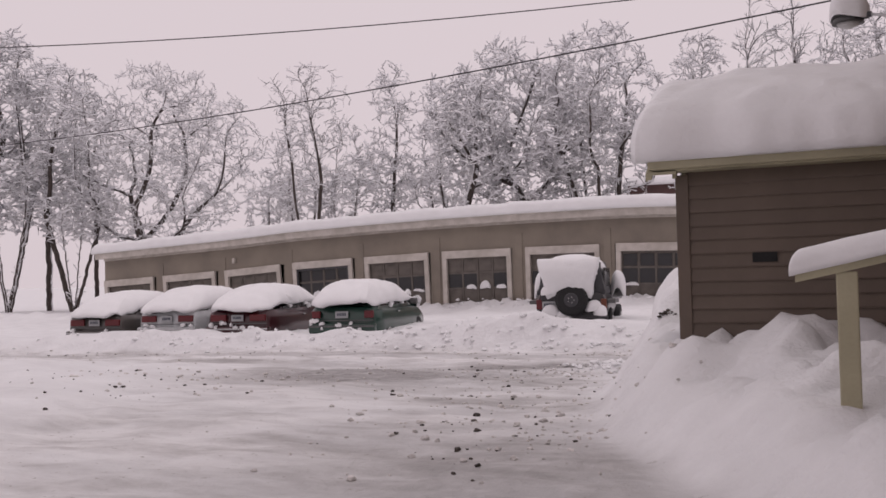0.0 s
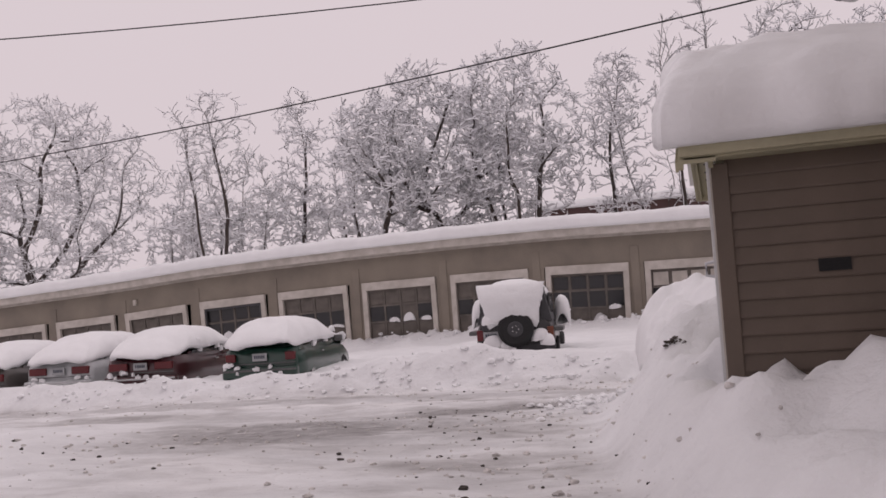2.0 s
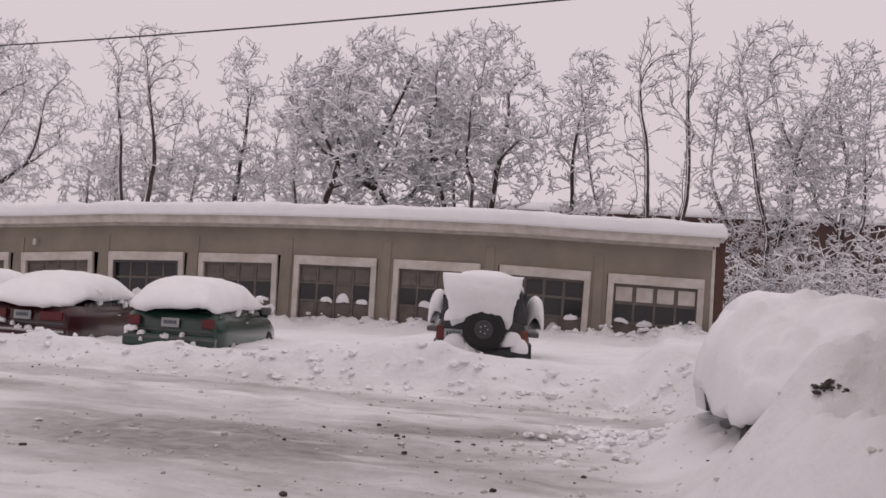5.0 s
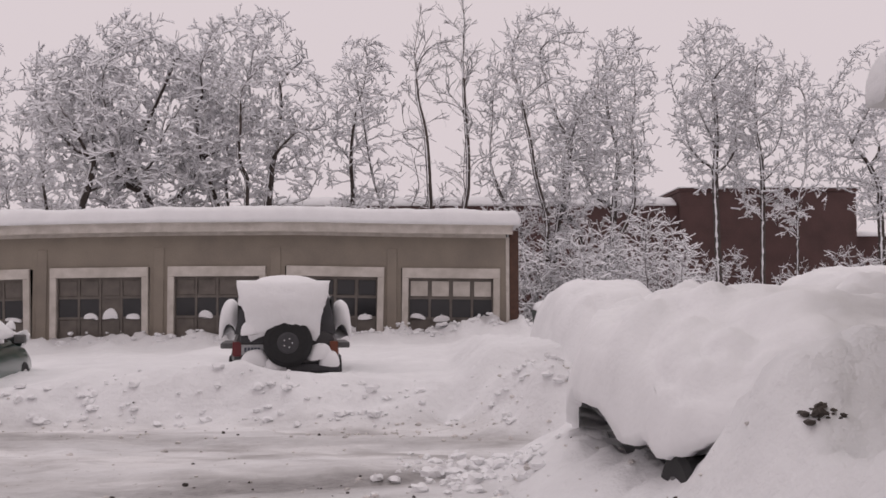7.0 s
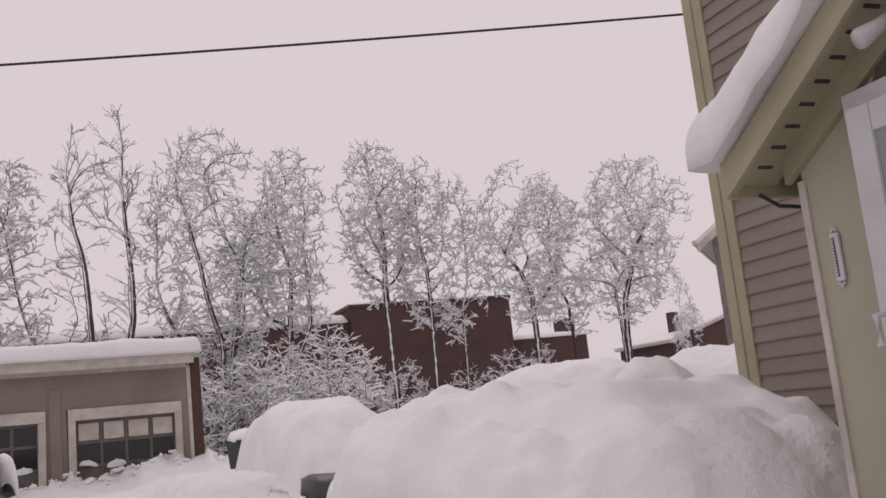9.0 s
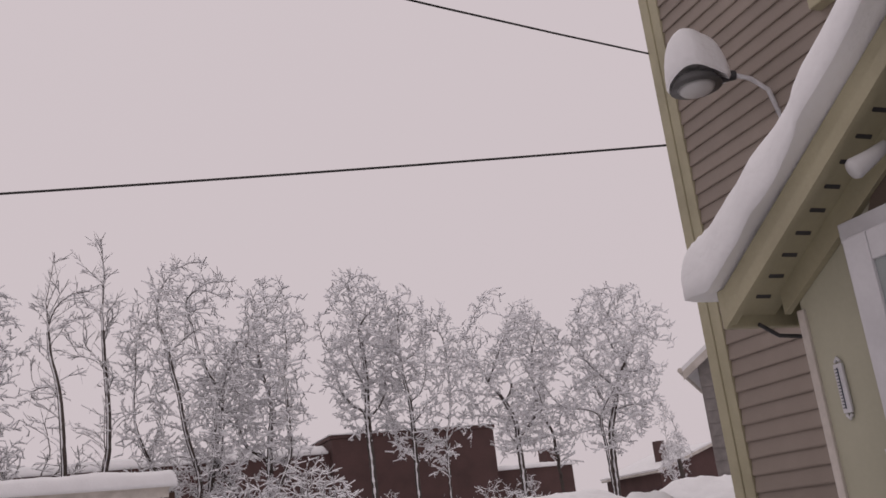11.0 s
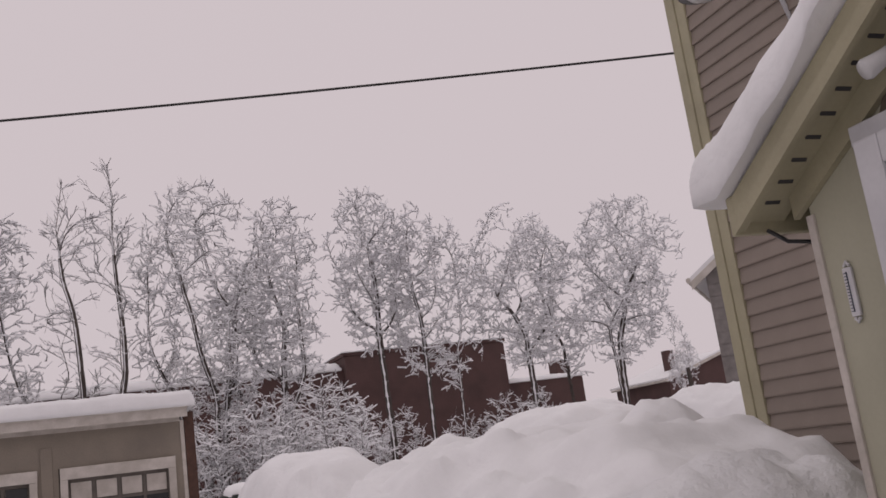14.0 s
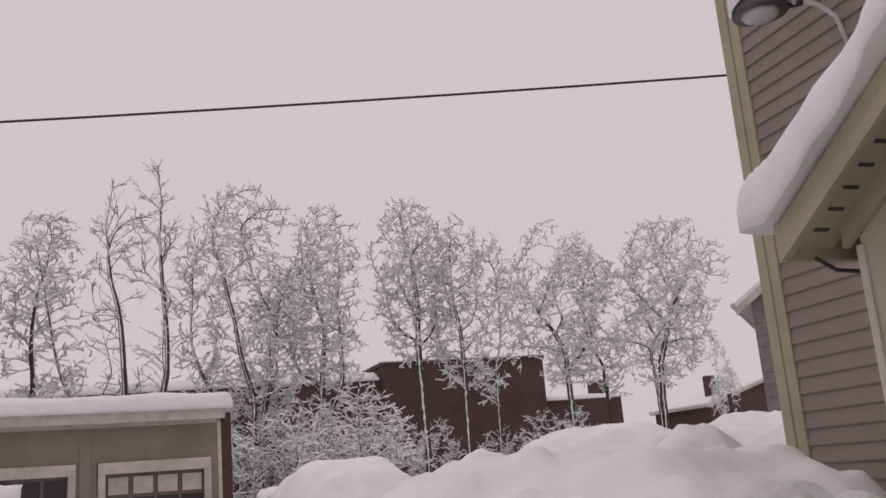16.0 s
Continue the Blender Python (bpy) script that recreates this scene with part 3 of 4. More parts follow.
    def rim(a):
        v, u = math.sin(a), math.cos(a)
        lowz = np.interp(v, [-1, -0.75, -0.3, 0.3, 0.8, 1], [0.95 + low, 0.98 + low, 1.08, 1.12, 0.85, 0.7])
        return lowz + 0.12 * float(fbm(a * 2.5, seed, seed))

    v, f = blob(0, yc, W * reach, L * 0.535, top, rim, 4.5, 4.6, 2.0, 0.035, seed, 20, 96)
    raw("snow_cover", v, f, SNOW, c, "thick smooth cap of fresh snow", True)
    # tufts of snow hanging on the tail and the windows
    rnd = random.Random(seed)
    for i in range(9):
        x, z = rnd.uniform(-W + 0.1, W - 0.1), rnd.uniform(0.45, 0.68)
        vv, ff = blob(x, -0.07, rnd.uniform(0.03, 0.09), 0.05, lambda u, q, z=z: z + 0.05, lambda a, z=z: z, rough=0.1, seed=i, rings=4, sides=12)
        raw("snow_tuft", vv, ff, SNOW, c, "", True)
    for i in range(8):
        y, z = rnd.uniform(r0 + 0.4, r0 + 2.4), rnd.uniform(0.96, 1.2)
        vv, ff = blob(W - 0.07, y, 0.06, rnd.uniform(0.05, 0.16), lambda u, q, z=z: z + 0.1, lambda a, z=z: z, rough=0.1, seed=i, rings=4, sides=12)
        raw("snow_tuft", vv, ff, SNOW, c, "", True)
    return c


sedan("green_hatchback", (-10.56, 18.3, -0.04, 0, 0, 9), "dark green hatchback under a dome of snow", (0.012, 0.05, 0.035), "hatch", seed=11, cover=(1.6, 1.02, 0.05))
sedan("burgundy_sedan", (-13.36, 18.3, -0.1, 0, 0, 9), "dark burgundy sedan with snow covered roof and boot", (0.05, 0.008, 0.012), seed=12, badge=True)
sedan("white_sedan", (-15.6, 18.5, -0.12, 0, 0, 9), "white sedan half buried and plastered with snow", (0.55, 0.57, 0.58), seed=13, cover=(1.6, 0.95, 0.0))
sedan("grey_sedan", (-17.72, 18.3, -0.2, 0, 0, 9), "grey brown sedan with wide red tail lights under snow", (0.06, 0.05, 0.045), seed=14)


def jeep():
    c = thing("jeep", (-5.42, 18.75, 0.1, 0, 0, 9), "dark soft-top off-roader with rear spare tyre under thick snow", "car", "snow covered parked cars")
    body = paint("jeep_paint", (0.02, 0.018, 0.02))
    part("body", loft([car_ring(0.0, 0.70, 0.5, 1.05), car_ring(0.1, 0.74, 0.48, 1.06), car_ring(2.0, 0.74, 0.48, 1.05), car_ring(2.3, 0.72, 0.5, 1.08), car_ring(3.4, 0.62, 0.52, 1.04), car_ring(3.5, 0.58, 0.55, 1.0)]), body, c)
    part("soft_top", loft([[(-0.7, y, 1.02), (0.7, y, 1.02), (w, y, z), (w - 0.1, y, z + 0.05), (-w + 0.1, y, z + 0.05), (-w, y, z)] for y, w, z in ((0.03, 0.56, 1.62), (0.3, 0.57, 1.66), (1.7, 0.57, 1.66), (2.1, 0.64, 1.1))]), DARK_METAL, c)
    part("rear_window", prism([(-0.5, 1.12), (0.5, 1.12), (0.42, 1.55), (-0.42, 1.55)], "y", -0.01, 0.02), GLASS_DARK, c)
    for s in (-1, 1):
        part("side_curtain", prism([(0.2, 1.1), (1.5, 1.1), (1.5, 1.55), (0.3, 1.55)], "x", s * 0.655 - 0.015, s * 0.655 + 0.015), GLASS_DARK, c)
        part("tail_light", box(s * 0.66 - 0.06, s * 0.66 + 0.06, -0.06, 0.01, 0.72, 0.92, 0.015), RED_LENS if s < 0 else ORANGE_LENS, c)
        part("fender", box(s * 0.8 - 0.09, s * 0.8 + 0.09, 0.1, 1.0, 0.82, 0.9, 0.02), GREY_PLASTIC, c)
        part("door_mirror", box(s * 0.86 - 0.1, s * 0.86 + 0.1, 1.75, 1.84, 1.16, 1.36, 0.03), DARK_METAL, c)
        v, f = blob(s * 0.84, 1.6, 0.17, 0.3, lambda u, q: 1.5, lambda a: 1.02 + 0.12 * math.sin(a * 3), 2.4, rough=0.06, seed=5 + s, rings=8, sides=28)
        raw("mirror_snow", v, f, SNOW, c, "", True)
        for y in (0.55, 2.9):
            wheel(c, s * 0.7, y, 0.36)
    sp = part("spare_tyre", tube([(0.03, -0.3, 0.91), (0.03, -0.26, 0.91), (0.03, -0.1, 0.91), (0.03, -0.05, 0.91)], [0.27, 0.335, 0.335, 0.28], 28), TYRE, c)
    part("rim", tube([(0.03, -0.31, 0.91), (0.03, -0.28, 0.91)], [0.12, 0.2], 20), DARK_METAL, sp)
    for a in range(5):
        x, z = 0.03 + 0.06 * math.cos(a * 1.257), 0.91 + 0.06 * math.sin(a * 1.257)
        part("wheel_nut", tube([(x, -0.325, z), (x, -0.305, z)], 0.012, 6), CHROME, sp)
    pl = part("licence_plate", box(-0.6, -0.3, -0.05, -0.03, 0.74, 0.88, 0.005), PLATE, c, "licence plate with unreadable marks")
    for i in range(5):
        part("plate_mark", box(-0.56 + i * 0.045, -0.53 + i * 0.045, -0.056, -0.049, 0.78, 0.84), INK, pl)
    part("plate_light", box(-0.62, -0.28, -0.08, 0.0, 0.9, 1.0, 0.02), DARK_METAL, c)
    part("bumper", box(-0.74, 0.74, -0.12, 0.02, 0.5, 0.62, 0.02), DARK_METAL, c)
    v, f = blob(-0.03, 0.85, 0.66, 1.15, lambda u, q: 1.84 - 0.05 * u * u + 0.02 * u, lambda a: np.interp(math.sin(a), [-1, -0.5, 0, 1], [1.5, 1.42, 1.45, 1.3]), 3.6, 3.4, 2.2, 0.03, 8, 18, 72)
    raw("roof_snow", v, f, SNOW, c, "tall smooth cap of snow", True)
    # sheet of snow sliding down the back over the spare tyre
    rows = []
    for i in range(15):
        t = i / 14
        z = 1.76 - 0.68 * t
        y = -0.2 - 0.16 * math.sin(math.pi * min(1, t * 1.05)) ** 0.8 - 0.05 * t
        half = 0.63 - 0.19 * t ** 1.5
        ring = []
        for k in range(17):
            u = -1 + k / 8
            zz = z + (0.16 * abs(u) ** 1.5 * -1 if t > 0.8 else 0)
            ring.append((-0.03 + u * half + 0.03 * float(vnoise(i * 0.9, k * 0.7, 3)), y + 0.14 * abs(u) ** 2.5 + 0.03 * float(vnoise(i, k, 7)), zz))
        rows.append(ring + [(p[0], 0.06, p[2]) for p in ring[::-1]])
    part("sliding_snow", loft(rows), SNOW, c, "", True)
    for x, z, r in ((0.45, 0.78, 0.17), (0.6, 0.68, 0.14), (-0.45, 1.12, 0.16), (-0.42, 0.66, 0.2), (-0.15, 0.6, 0.15)):
        v, f = blob(x, -0.12, r, 0.12, lambda u, q, z=z, r=r: z + r * 0.7, lambda a, z=z: z - 0.07, 2.2, rough=0.06, seed=int(z * 50), rings=7, sides=22)
        raw("snow_tuft", v, f, SNOW, c, "", True)


jeep()


DULL_PAINT = paint("dirty_dark_car_paint", (0.035, 0.034, 0.036))


def buried_car(place, L, W, prof, label, seed, mirror=None, wheels=(), low=0.1, lip=4.5, fall=0.16, puff=0.12, bare=0.0):
    """A car under snow; bare lifts the snow's lower edge on its tail and near side, so that dark body shows."""
    c = thing("buried_car", place, label, "car", "cars buried in snow")

    def top(u, v):
        return np.interp(v, *prof) - fall * abs(u) ** 2.5

    def rim(a):
        near = max(0.0, -math.cos(a)) * step(-1.0, 0.2, -math.sin(a)) + 0.7 * max(0.0, -math.sin(a)) ** 2
        return low + bare * min(1.0, float(near)) + (0.12 + 0.2 * bare) * float(fbm(a * 2, seed, seed))

    v, f = blob(0, 0, W / 2, L / 2, top, rim, 3.0, lip, 2.0, 0.06, seed, 48, 168, 1.8, puff)
    raw("snow_cover", v, f, SNOW, c, "", True)
    w, h = W * 0.36, L * 0.46
    part("body", loft([car_ring(-h, w - 0.14, 0.34, 0.78), car_ring(-h + 0.12, w - 0.03, 0.26, 0.88), car_ring(-h + 0.9, w, 0.2, 0.92), car_ring(h - 0.9, w, 0.2, 0.9), car_ring(h - 0.12, w - 0.05, 0.28, 0.76), car_ring(h, w - 0.2, 0.36, 0.64)]), DULL_PAINT, c, "dark dirty car body", True)
    part("cabin", loft([[(-w + 0.06, y, 0.85), (w - 0.06, y, 0.85), (t, y, z), (-t, y, z)] for y, t, z in ((-h + 0.5, w - 0.14, 0.9), (-h + 1.0, w - 0.24, 1.26), (h - 1.9, w - 0.24, 1.28), (h - 1.1, w - 0.12, 0.9))]), GLASS_DARK, c, "dark cabin under the snow")
    if mirror:
        x, y, z = mirror
        part("door_mirror", box(x - 0.12, x + 0.12, y - 0.08, y + 0.02, z - 0.07, z + 0.05, 0.03), DARK_METAL, c, "dark mirror peeking out of the snow")
        part("mirror_arm", box(x - 0.2, x + 0.16, y - 0.05, y + 0.02, z - 0.1, z - 0.07, 0.01), DARK_METAL, c)
    for x, y, r in wheels:
        t = part("tyre", tube([(x - 0.1, y, r), (x - 0.07, y, r), (x + 0.07, y, r), (x + 0.1, y, r)], [r * 0.9, r, r, r * 0.9], 22), TYRE, c)
        part("rim", tube([(x - 0.12, y, r), (x - 0.1, y, r)], [r * 0.5, r * 0.6], 16), GREY_PLASTIC, t)
    return c


buried_car((-1.1, 11.95, 0.12, 0, 0, 3), 4.5, 2.4, ([-1, -0.75, -0.35, 0.0, 0.5, 0.8, 1], [1.3, 1.42, 1.5, 1.53, 1.52, 1.4, 1.2]), "car parked by the house wholly buried in deep snow", 21, None, ((-0.95, -1.35, 0.33),), 0.3, 4.2, 0.08, 0.3, 0.42)
buried_car((-0.98, 18.9, 0.1, 0, 0, 2), 4.4, 1.95, ([-1, -0.8, -0.45, 0.0, 0.5, 0.8, 1], [0.9, 1.1, 1.62, 1.76, 1.74, 1.3, 1.0]), "small car under a smooth rounded snow dome", 22, (-0.02, -2.18, 1.0), (), 0.15)
buried_car((2.85, 19.0, 0.1, 0, 0, 0), 4.6, 2.9, ([-1, -0.7, -0.4, 0.0, 0.5, 0.8, 1], [1.2, 1.5, 1.86, 1.98, 1.95, 1.5, 1.1]), "car beyond the house corner with deep snow on its roof", 23)
buried_car((5.8, 19.0, 0.1, 0, 0, 0), 4.6, 2.7, ([-1, -0.7, -0.4, 0.0, 0.5, 0.8, 1], [1.2, 1.5, 1.86, 2.0, 1.95, 1.5, 1.1]), "car hidden under a rounded hill of snow", 24)

# ---- dark bin by the garage end ----
b = thing("wheeled_bin", (-1.05, 24.6, 0.2, 0, 0, 15), "dark green wheeled bin topped with snow", "bin")
part("body", loft([[(-w, -w, z), (w, -w, z), (w, w, z), (-w, w, z)] for z, w in ((0.0, 0.2), (1.1, 0.29), (1.14, 0.3))]), BIN_GREEN, b)
part("lid", box(-0.32, 0.32, -0.34, 0.32, 1.14, 1.2, 0.02), BIN_GREEN, b)
part("handle", tube([(-0.25, 0.36, 1.1), (0.25, 0.36, 1.1)], 0.02, 8), BIN_GREEN, b)
v, f = blob(0, 0, 0.34, 0.36, lambda u, q: 1.4, lambda a: 1.2, rough=0.05, seed=3, rings=8, sides=28)
raw("snow_cap", v, f, SNOW, b, "", True)


# ---- entry porch with gabled roof ----
PX, PY0, PY1, RY, RZ, EZ = -1.26, 7.4, 9.14, 8.25, 2.9, 2.28


def board_mesh(length, height=0.112):
    me = bpy.data.meshes.new("siding_board")
    L, h = length, height
    prof = [(0.0, 0.0), (-0.018, 0.0), (-0.02, 0.012), (-0.004, h), (0.0, h)]
    verts = [(0, y, z) for y, z in prof] + [(L, y, z) for y, z in prof]
    n = len(prof)
    me.from_pydata(verts, [], [tuple(range(n)), tuple(range(2 * n - 1, n - 1, -1))] + [(i, i + n, (i + 1) % n + n, (i + 1) % n) for i in range(n)])
    return me


def porch():
    p = thing("entry_porch", (0, 0, 0), "small gabled entry porch with brown siding and cream trim", "porch")
    part("front_wall", box(PX, 0.5, PY0, PY0 + 0.12, 0, EZ), SIDING_BROWN, p)
    gable = prism([(PY0 + 0.122, 0), (PY1, 0), (PY1, EZ), (RY, RZ - 0.06), (PY0 + 0.122, EZ)], "x", PX, PX + 0.12)
    part("side_wall", gable, CREAM_WALL, p, "smooth pale cream side wall")
    part("rear_wall", box(PX + 0.122, 0.5, PY1 - 0.12, PY1 - 0.002, 0, EZ), CREAM_WALL, p)
    part("corner_board", box(PX - 0.02, PX + 0.08, PY0 - 0.03, PY0 + 0.06, 0, EZ, 0.006), SIDING_BROWN, p)
    part("corner_board", box(PX - 0.012, PX + 0.05, PY1 - 0.02, PY1 + 0.015, 0, EZ - 0.03, 0.004), OLD_WHITE, p)
    part("corner_board", box(PX - 0.035, PX - 0.0, PY0 + 0.08, PY0 + 0.24, 0, EZ, 0.006), OLD_WHITE, p)
    part("gable_panel", prism([(7.9, 2.36), (8.8, 2.36), (8.62, 2.68), (8.05, 2.68)], "x", PX - 0.012, PX), SIDING_BROWN, p, "dark brown panel over the door")
    # roof: two slopes, fascia and rake boards
    rake = RZ - EZ
    for a, b in ((PY0 - 0.2, RY), (PY1 + 0.16, RY)):
        low = EZ + 0.05 - 0.0
        m = prism([(a, low), (b, RZ + 0.06), (b, RZ + 0.11), (a, low + 0.06)], "x", PX - 0.175, 0.5)
        part("roof_slope", m, DARK_METAL, p, "dark shingle roof edge")
        part("rake_board", prism([(a, low - 0.09), (b, RZ - 0.03), (b, RZ + 0.09), (a, low + 0.045)], "x", PX - 0.2, PX - 0.17), CREAM, p)
        part("rake_trim", prism([(a, low - 0.1), (b, RZ - 0.04), (b, RZ + 0.02), (a, low - 0.04)], "x", PX - 0.217, PX - 0.2), CREAM, p)
        part("soffit", prism([(a, low - 0.055), (b, RZ + 0.0), (b, RZ + 0.03), (a, low - 0.02)], "x", PX - 0.17, PX + 0.02), CREAM, p)
        part("frieze", prism([(a * 0.9 + b * 0.1, low - 0.14 + 0.06), (b, RZ - 0.12), (b, RZ - 0.0), (a * 0.9 + b * 0.1, low + 0.02)], "x", PX - 0.03, PX - 0.001), CREAM, p)
        for i in range(1, 12):
            t = i / 12
            y, z = a + (b - a) * t, low - 0.055 + (RZ + 0.0 - low + 0.055) * t
            d = math.copysign(0.005, b - a)
            part("soffit_slot", prism([(y - d, z - 0.004 - 0.005), (y + d, z - 0.004 + 0.005), (y + d, z + 0.012), (y - d, z + 0.008)], "x", PX - 0.125, PX - 0.06), DARK_METAL, p)
    part("eave_fascia", box(PX - 0.19, 0.5, PY0 - 0.24, PY0 - 0.2, EZ + 0.035, EZ + 0.13, 0.008), CREAM, p)
    part("eave_soffit", box(PX - 0.165, 0.5, PY0 - 0.2, PY0, EZ + 0.02, EZ + 0.04), CREAM, p)
    part("eave_fascia", box(PX - 0.2, 0.5, PY1 + 0.16, PY1 + 0.2, EZ - 0.05, EZ + 0.1, 0.008), CREAM, p)
    part("gutter_hook", tube([(PX - 0.1, PY1 + 0.12, EZ - 0.05), (PX + 0.0, PY1 + 0.14, EZ - 0.09), (PX + 0.09, PY1 + 0.12, EZ - 0.1)], 0.008, 8), DARK_METAL, p)
    # vent in the front
    vt = part("vent", box(-0.715, -0.535, PY0 - 0.028, PY0 - 0.018, 1.58, 1.655), TYRE, p, "small dark wall vent")
    for i in range(4):
        part("vent_slat", box(-0.71, -0.54, PY0 - 0.034, PY0 - 0.026, 1.59 + i * 0.017, 1.594 + i * 0.017), TYRE, vt)
    # door jamb and storm door
    part("door_jamb", box(PX - 0.015, PX + 0.02, 8.79, 8.85, 0, 2.36), BROWN_WOOD, p, "reddish brown inner door jamb")
    part("entry_door", box(PX - 0.005, PX + 0.03, 7.95, 8.79, 0, 2.3), BROWN_WOOD, p)
    d = new("storm_door")
    d.parent = p
    d.location, d.rotation_euler = (PX - 0.04, 7.91, 0), (0, 0, radians(2))
    fr = box(-0.03, 0.0, 0.0, 0.1, 0.3, 2.4, 0.008)
    box(-0.03, 0.0, 0.78, 0.88, 0.3, 2.4, 0.008, bm=fr)
    box(-0.03, 0.0, 0.1, 0.78, 2.3, 2.4, 0.008, bm=fr)
    box(-0.03, 0.0, 0.1, 0.78, 1.1, 1.2, 0.008, bm=fr)
    part("door_frame", fr, WHITE_METAL, d)
    part("door_glass", box(-0.018, -0.01, 0.1, 0.78, 1.2, 2.3), PALE_GLASS, d)
    part("door_panel", box(-0.02, -0.008, 0.1, 0.78, 0.3, 1.1), WHITE_METAL, d)
    part("door_handle", tube([(-0.03, 0.83, 1.72), (-0.09, 0.84, 1.71), (-0.09, 0.84, 1.62), (-0.03, 0.83, 1.61)], 0.013, 8), WHITE_METAL, d)
    part("door_head", box(PX - 0.05, PX - 0.005, 7.88, 8.84, 2.4, 2.47, 0.006), WHITE_METAL, p)
    me = board_mesh(0.5 - PX - 0.06)
    me.materials.append(SIDING_BROWN)
    z = 0.25
    while z < EZ - 0.08:
        ob = link("siding_board", me, SIDING_BROWN, p)
        ob.location = (PX + 0.06, PY0 - 0.001, z)
        z += 0.108


porch()

# snow on the porch roof, two slopes in one drift
def porch_roof(x, y):
    return EZ + 0.1 + (RZ - EZ) * np.clip(1 - np.abs(y - RY) / 1.05, 0, 1)


v, f = snow_slab(PX - 0.3, 0.48, PY0 - 0.3, PY1 + 0.29, porch_roof, lambda x, y: np.interp(y, [7.0, 7.5, 8.25, 8.8, 9.3], [0.44, 0.38, 0.25, 0.28, 0.32]), 0.2, 0.05, 6, 60, 70)
tagged(raw("porch_snow", v, f, SNOW, None, smooth=True), "deep rounded snow drift on the porch roof", "snow")

# white thermometer plaque by the door
t = thing("thermometer", (PX - 0.003, 9.02, 1.945), "narrow white wall thermometer with scrolled ends", "thermometer")
part("plate", box(-0.012, 0, -0.02, 0.02, -0.085, 0.085, 0.004), WHITE_METAL, t)
for s in (-1, 1):
    part("scroll", tube([(-0.006, -0.012, s * 0.09), (-0.006, 0.0, s * 0.105), (-0.006, 0.012, s * 0.09)], 0.006, 6), WHITE_METAL, t)
part("tube", box(-0.016, -0.012, -0.0008, 0.0008, -0.07, 0.07), INK, t)
for i in range(13):
    part("scale_mark", box(-0.0145, -0.0118, 0.004, 0.013, -0.068 + i * 0.011, -0.065 + i * 0.011), INK, t)

# twin flood light under the gable
fl = thing("flood_light", (PX - 0.02, 8.44, 2.64), "twin bulb flood light capped with snow", "lamp")
part("back_box", box(-0.05, 0.02, -0.06, 0.06, -0.05, 0.06, 0.015), DARK_METAL, fl)
for s in (-1, 1):
    part("arm", tube([(-0.05, s * 0.03, -0.01), (-0.1, s * 0.08, -0.03)], 0.015, 8), DARK_METAL, fl)
    part("bulb", tube([(-0.09, s * 0.07, -0.02), (-0.13, s * 0.1, -0.05), (-0.18, s * 0.13, -0.08), (-0.19, s * 0.135, -0.085)], [0.018, 0.026, 0.036, 0.03], 14), BULB, fl, "", True)


# ---- two-storey house behind the porch ----
def house():
    h = thing("house", (0, 0, 0), "two storey house with tan vinyl siding and cream corner trim", "house")
    part("wall", box(0.5, 9, 2.0, 11.87, 0, 8.4), SIDING_TAN, h)
    part("corner_trim", box(0.46, 0.56, 11.85, 11.95, 0, 8.4, 0.008), CREAM, h)
    part("corner_trim", box(0.47, 0.5, 11.75, 11.85, 0, 8.4, 0.006), CREAM, h)
    part("roof", prism([(1.7, 8.3), (12.3, 8.3), (7.0, 11.8)], "x", 0.2, 9.3), DARK_METAL, h)
    w = new("window")
    w.parent = h
    w.location = (0.47, 9.75, 5.2)
    fr = box(-0.03, 0.03, -0.5, -0.4, -0.75, 0.75, 0.008)
    box(-0.03, 0.03, 0.4, 0.5, -0.75, 0.75, 0.008, bm=fr)
    box(-0.03, 0.03, -0.4, 0.4, 0.65, 0.75, 0.008, bm=fr)
    box(-0.03, 0.03, -0.4, 0.4, -0.04, 0.04, 0.008, bm=fr)
    part("window_frame", fr, CREAM, w)
    part("window_sill", box(-0.07, 0.03, -0.54, 0.54, -0.82, -0.75, 0.008), CREAM, w)
    part("pane", box(-0.005, 0.005, -0.4, 0.4, -0.75, 0.65), GLASS_DARK, w)
    me = board_mesh(9.75)
    me.materials.append(SIDING_TAN)
    for i in range(72):
        ob = link("siding_board", me, SIDING_TAN, h)
        ob.location, ob.rotation_euler = (0.499, 11.76, 0.35 + i * 0.11), (0, 0, radians(-90))
    return h


house()

# gooseneck yard lamp on the house wall
lm = thing("yard_lamp", (0.19, 10.84, 4.17), "gooseneck yard lamp with a tall snow cap", "lamp")
part("arm", tube([(0.36, -0.05, -0.3), (0.3, -0.04, -0.06), (0.18, -0.02, 0.03), (0.04, 0.0, 0.06)], 0.018, 8), WHITE_METAL, lm, "", True)
part("neck", tube([(0.06, 0, 0.06), (-0.06, 0.05, 0.06)], [0.035, 0.05], 10), DARK_METAL, lm)
part("hood", tube([(-0.2, 0.12, 0.13), (-0.2, 0.12, 0.1), (-0.21, 0.13, 0.04), (-0.21, 0.13, 0.0)], [0.06, 0.15, 0.19, 0.195], 20), GREY_PLASTIC, lm, "", True)
part("lens", tube([(-0.21, 0.13, 0.0), (-0.21, 0.13, -0.035), (-0.21, 0.13, -0.06)], [0.14, 0.11, 0.05], 18), BULB, lm, "", True)
v, f = blob(-0.19, 0.12, 0.24, 0.21, lambda u, q: 0.43 - 0.05 * u, lambda a: 0.07 + 0.03 * math.sin(a * 2), 2.3, 3.0, 2.0, 0.04, 9, 12, 36)
raw("snow_cap", v, f, SNOW, lm, "", True)

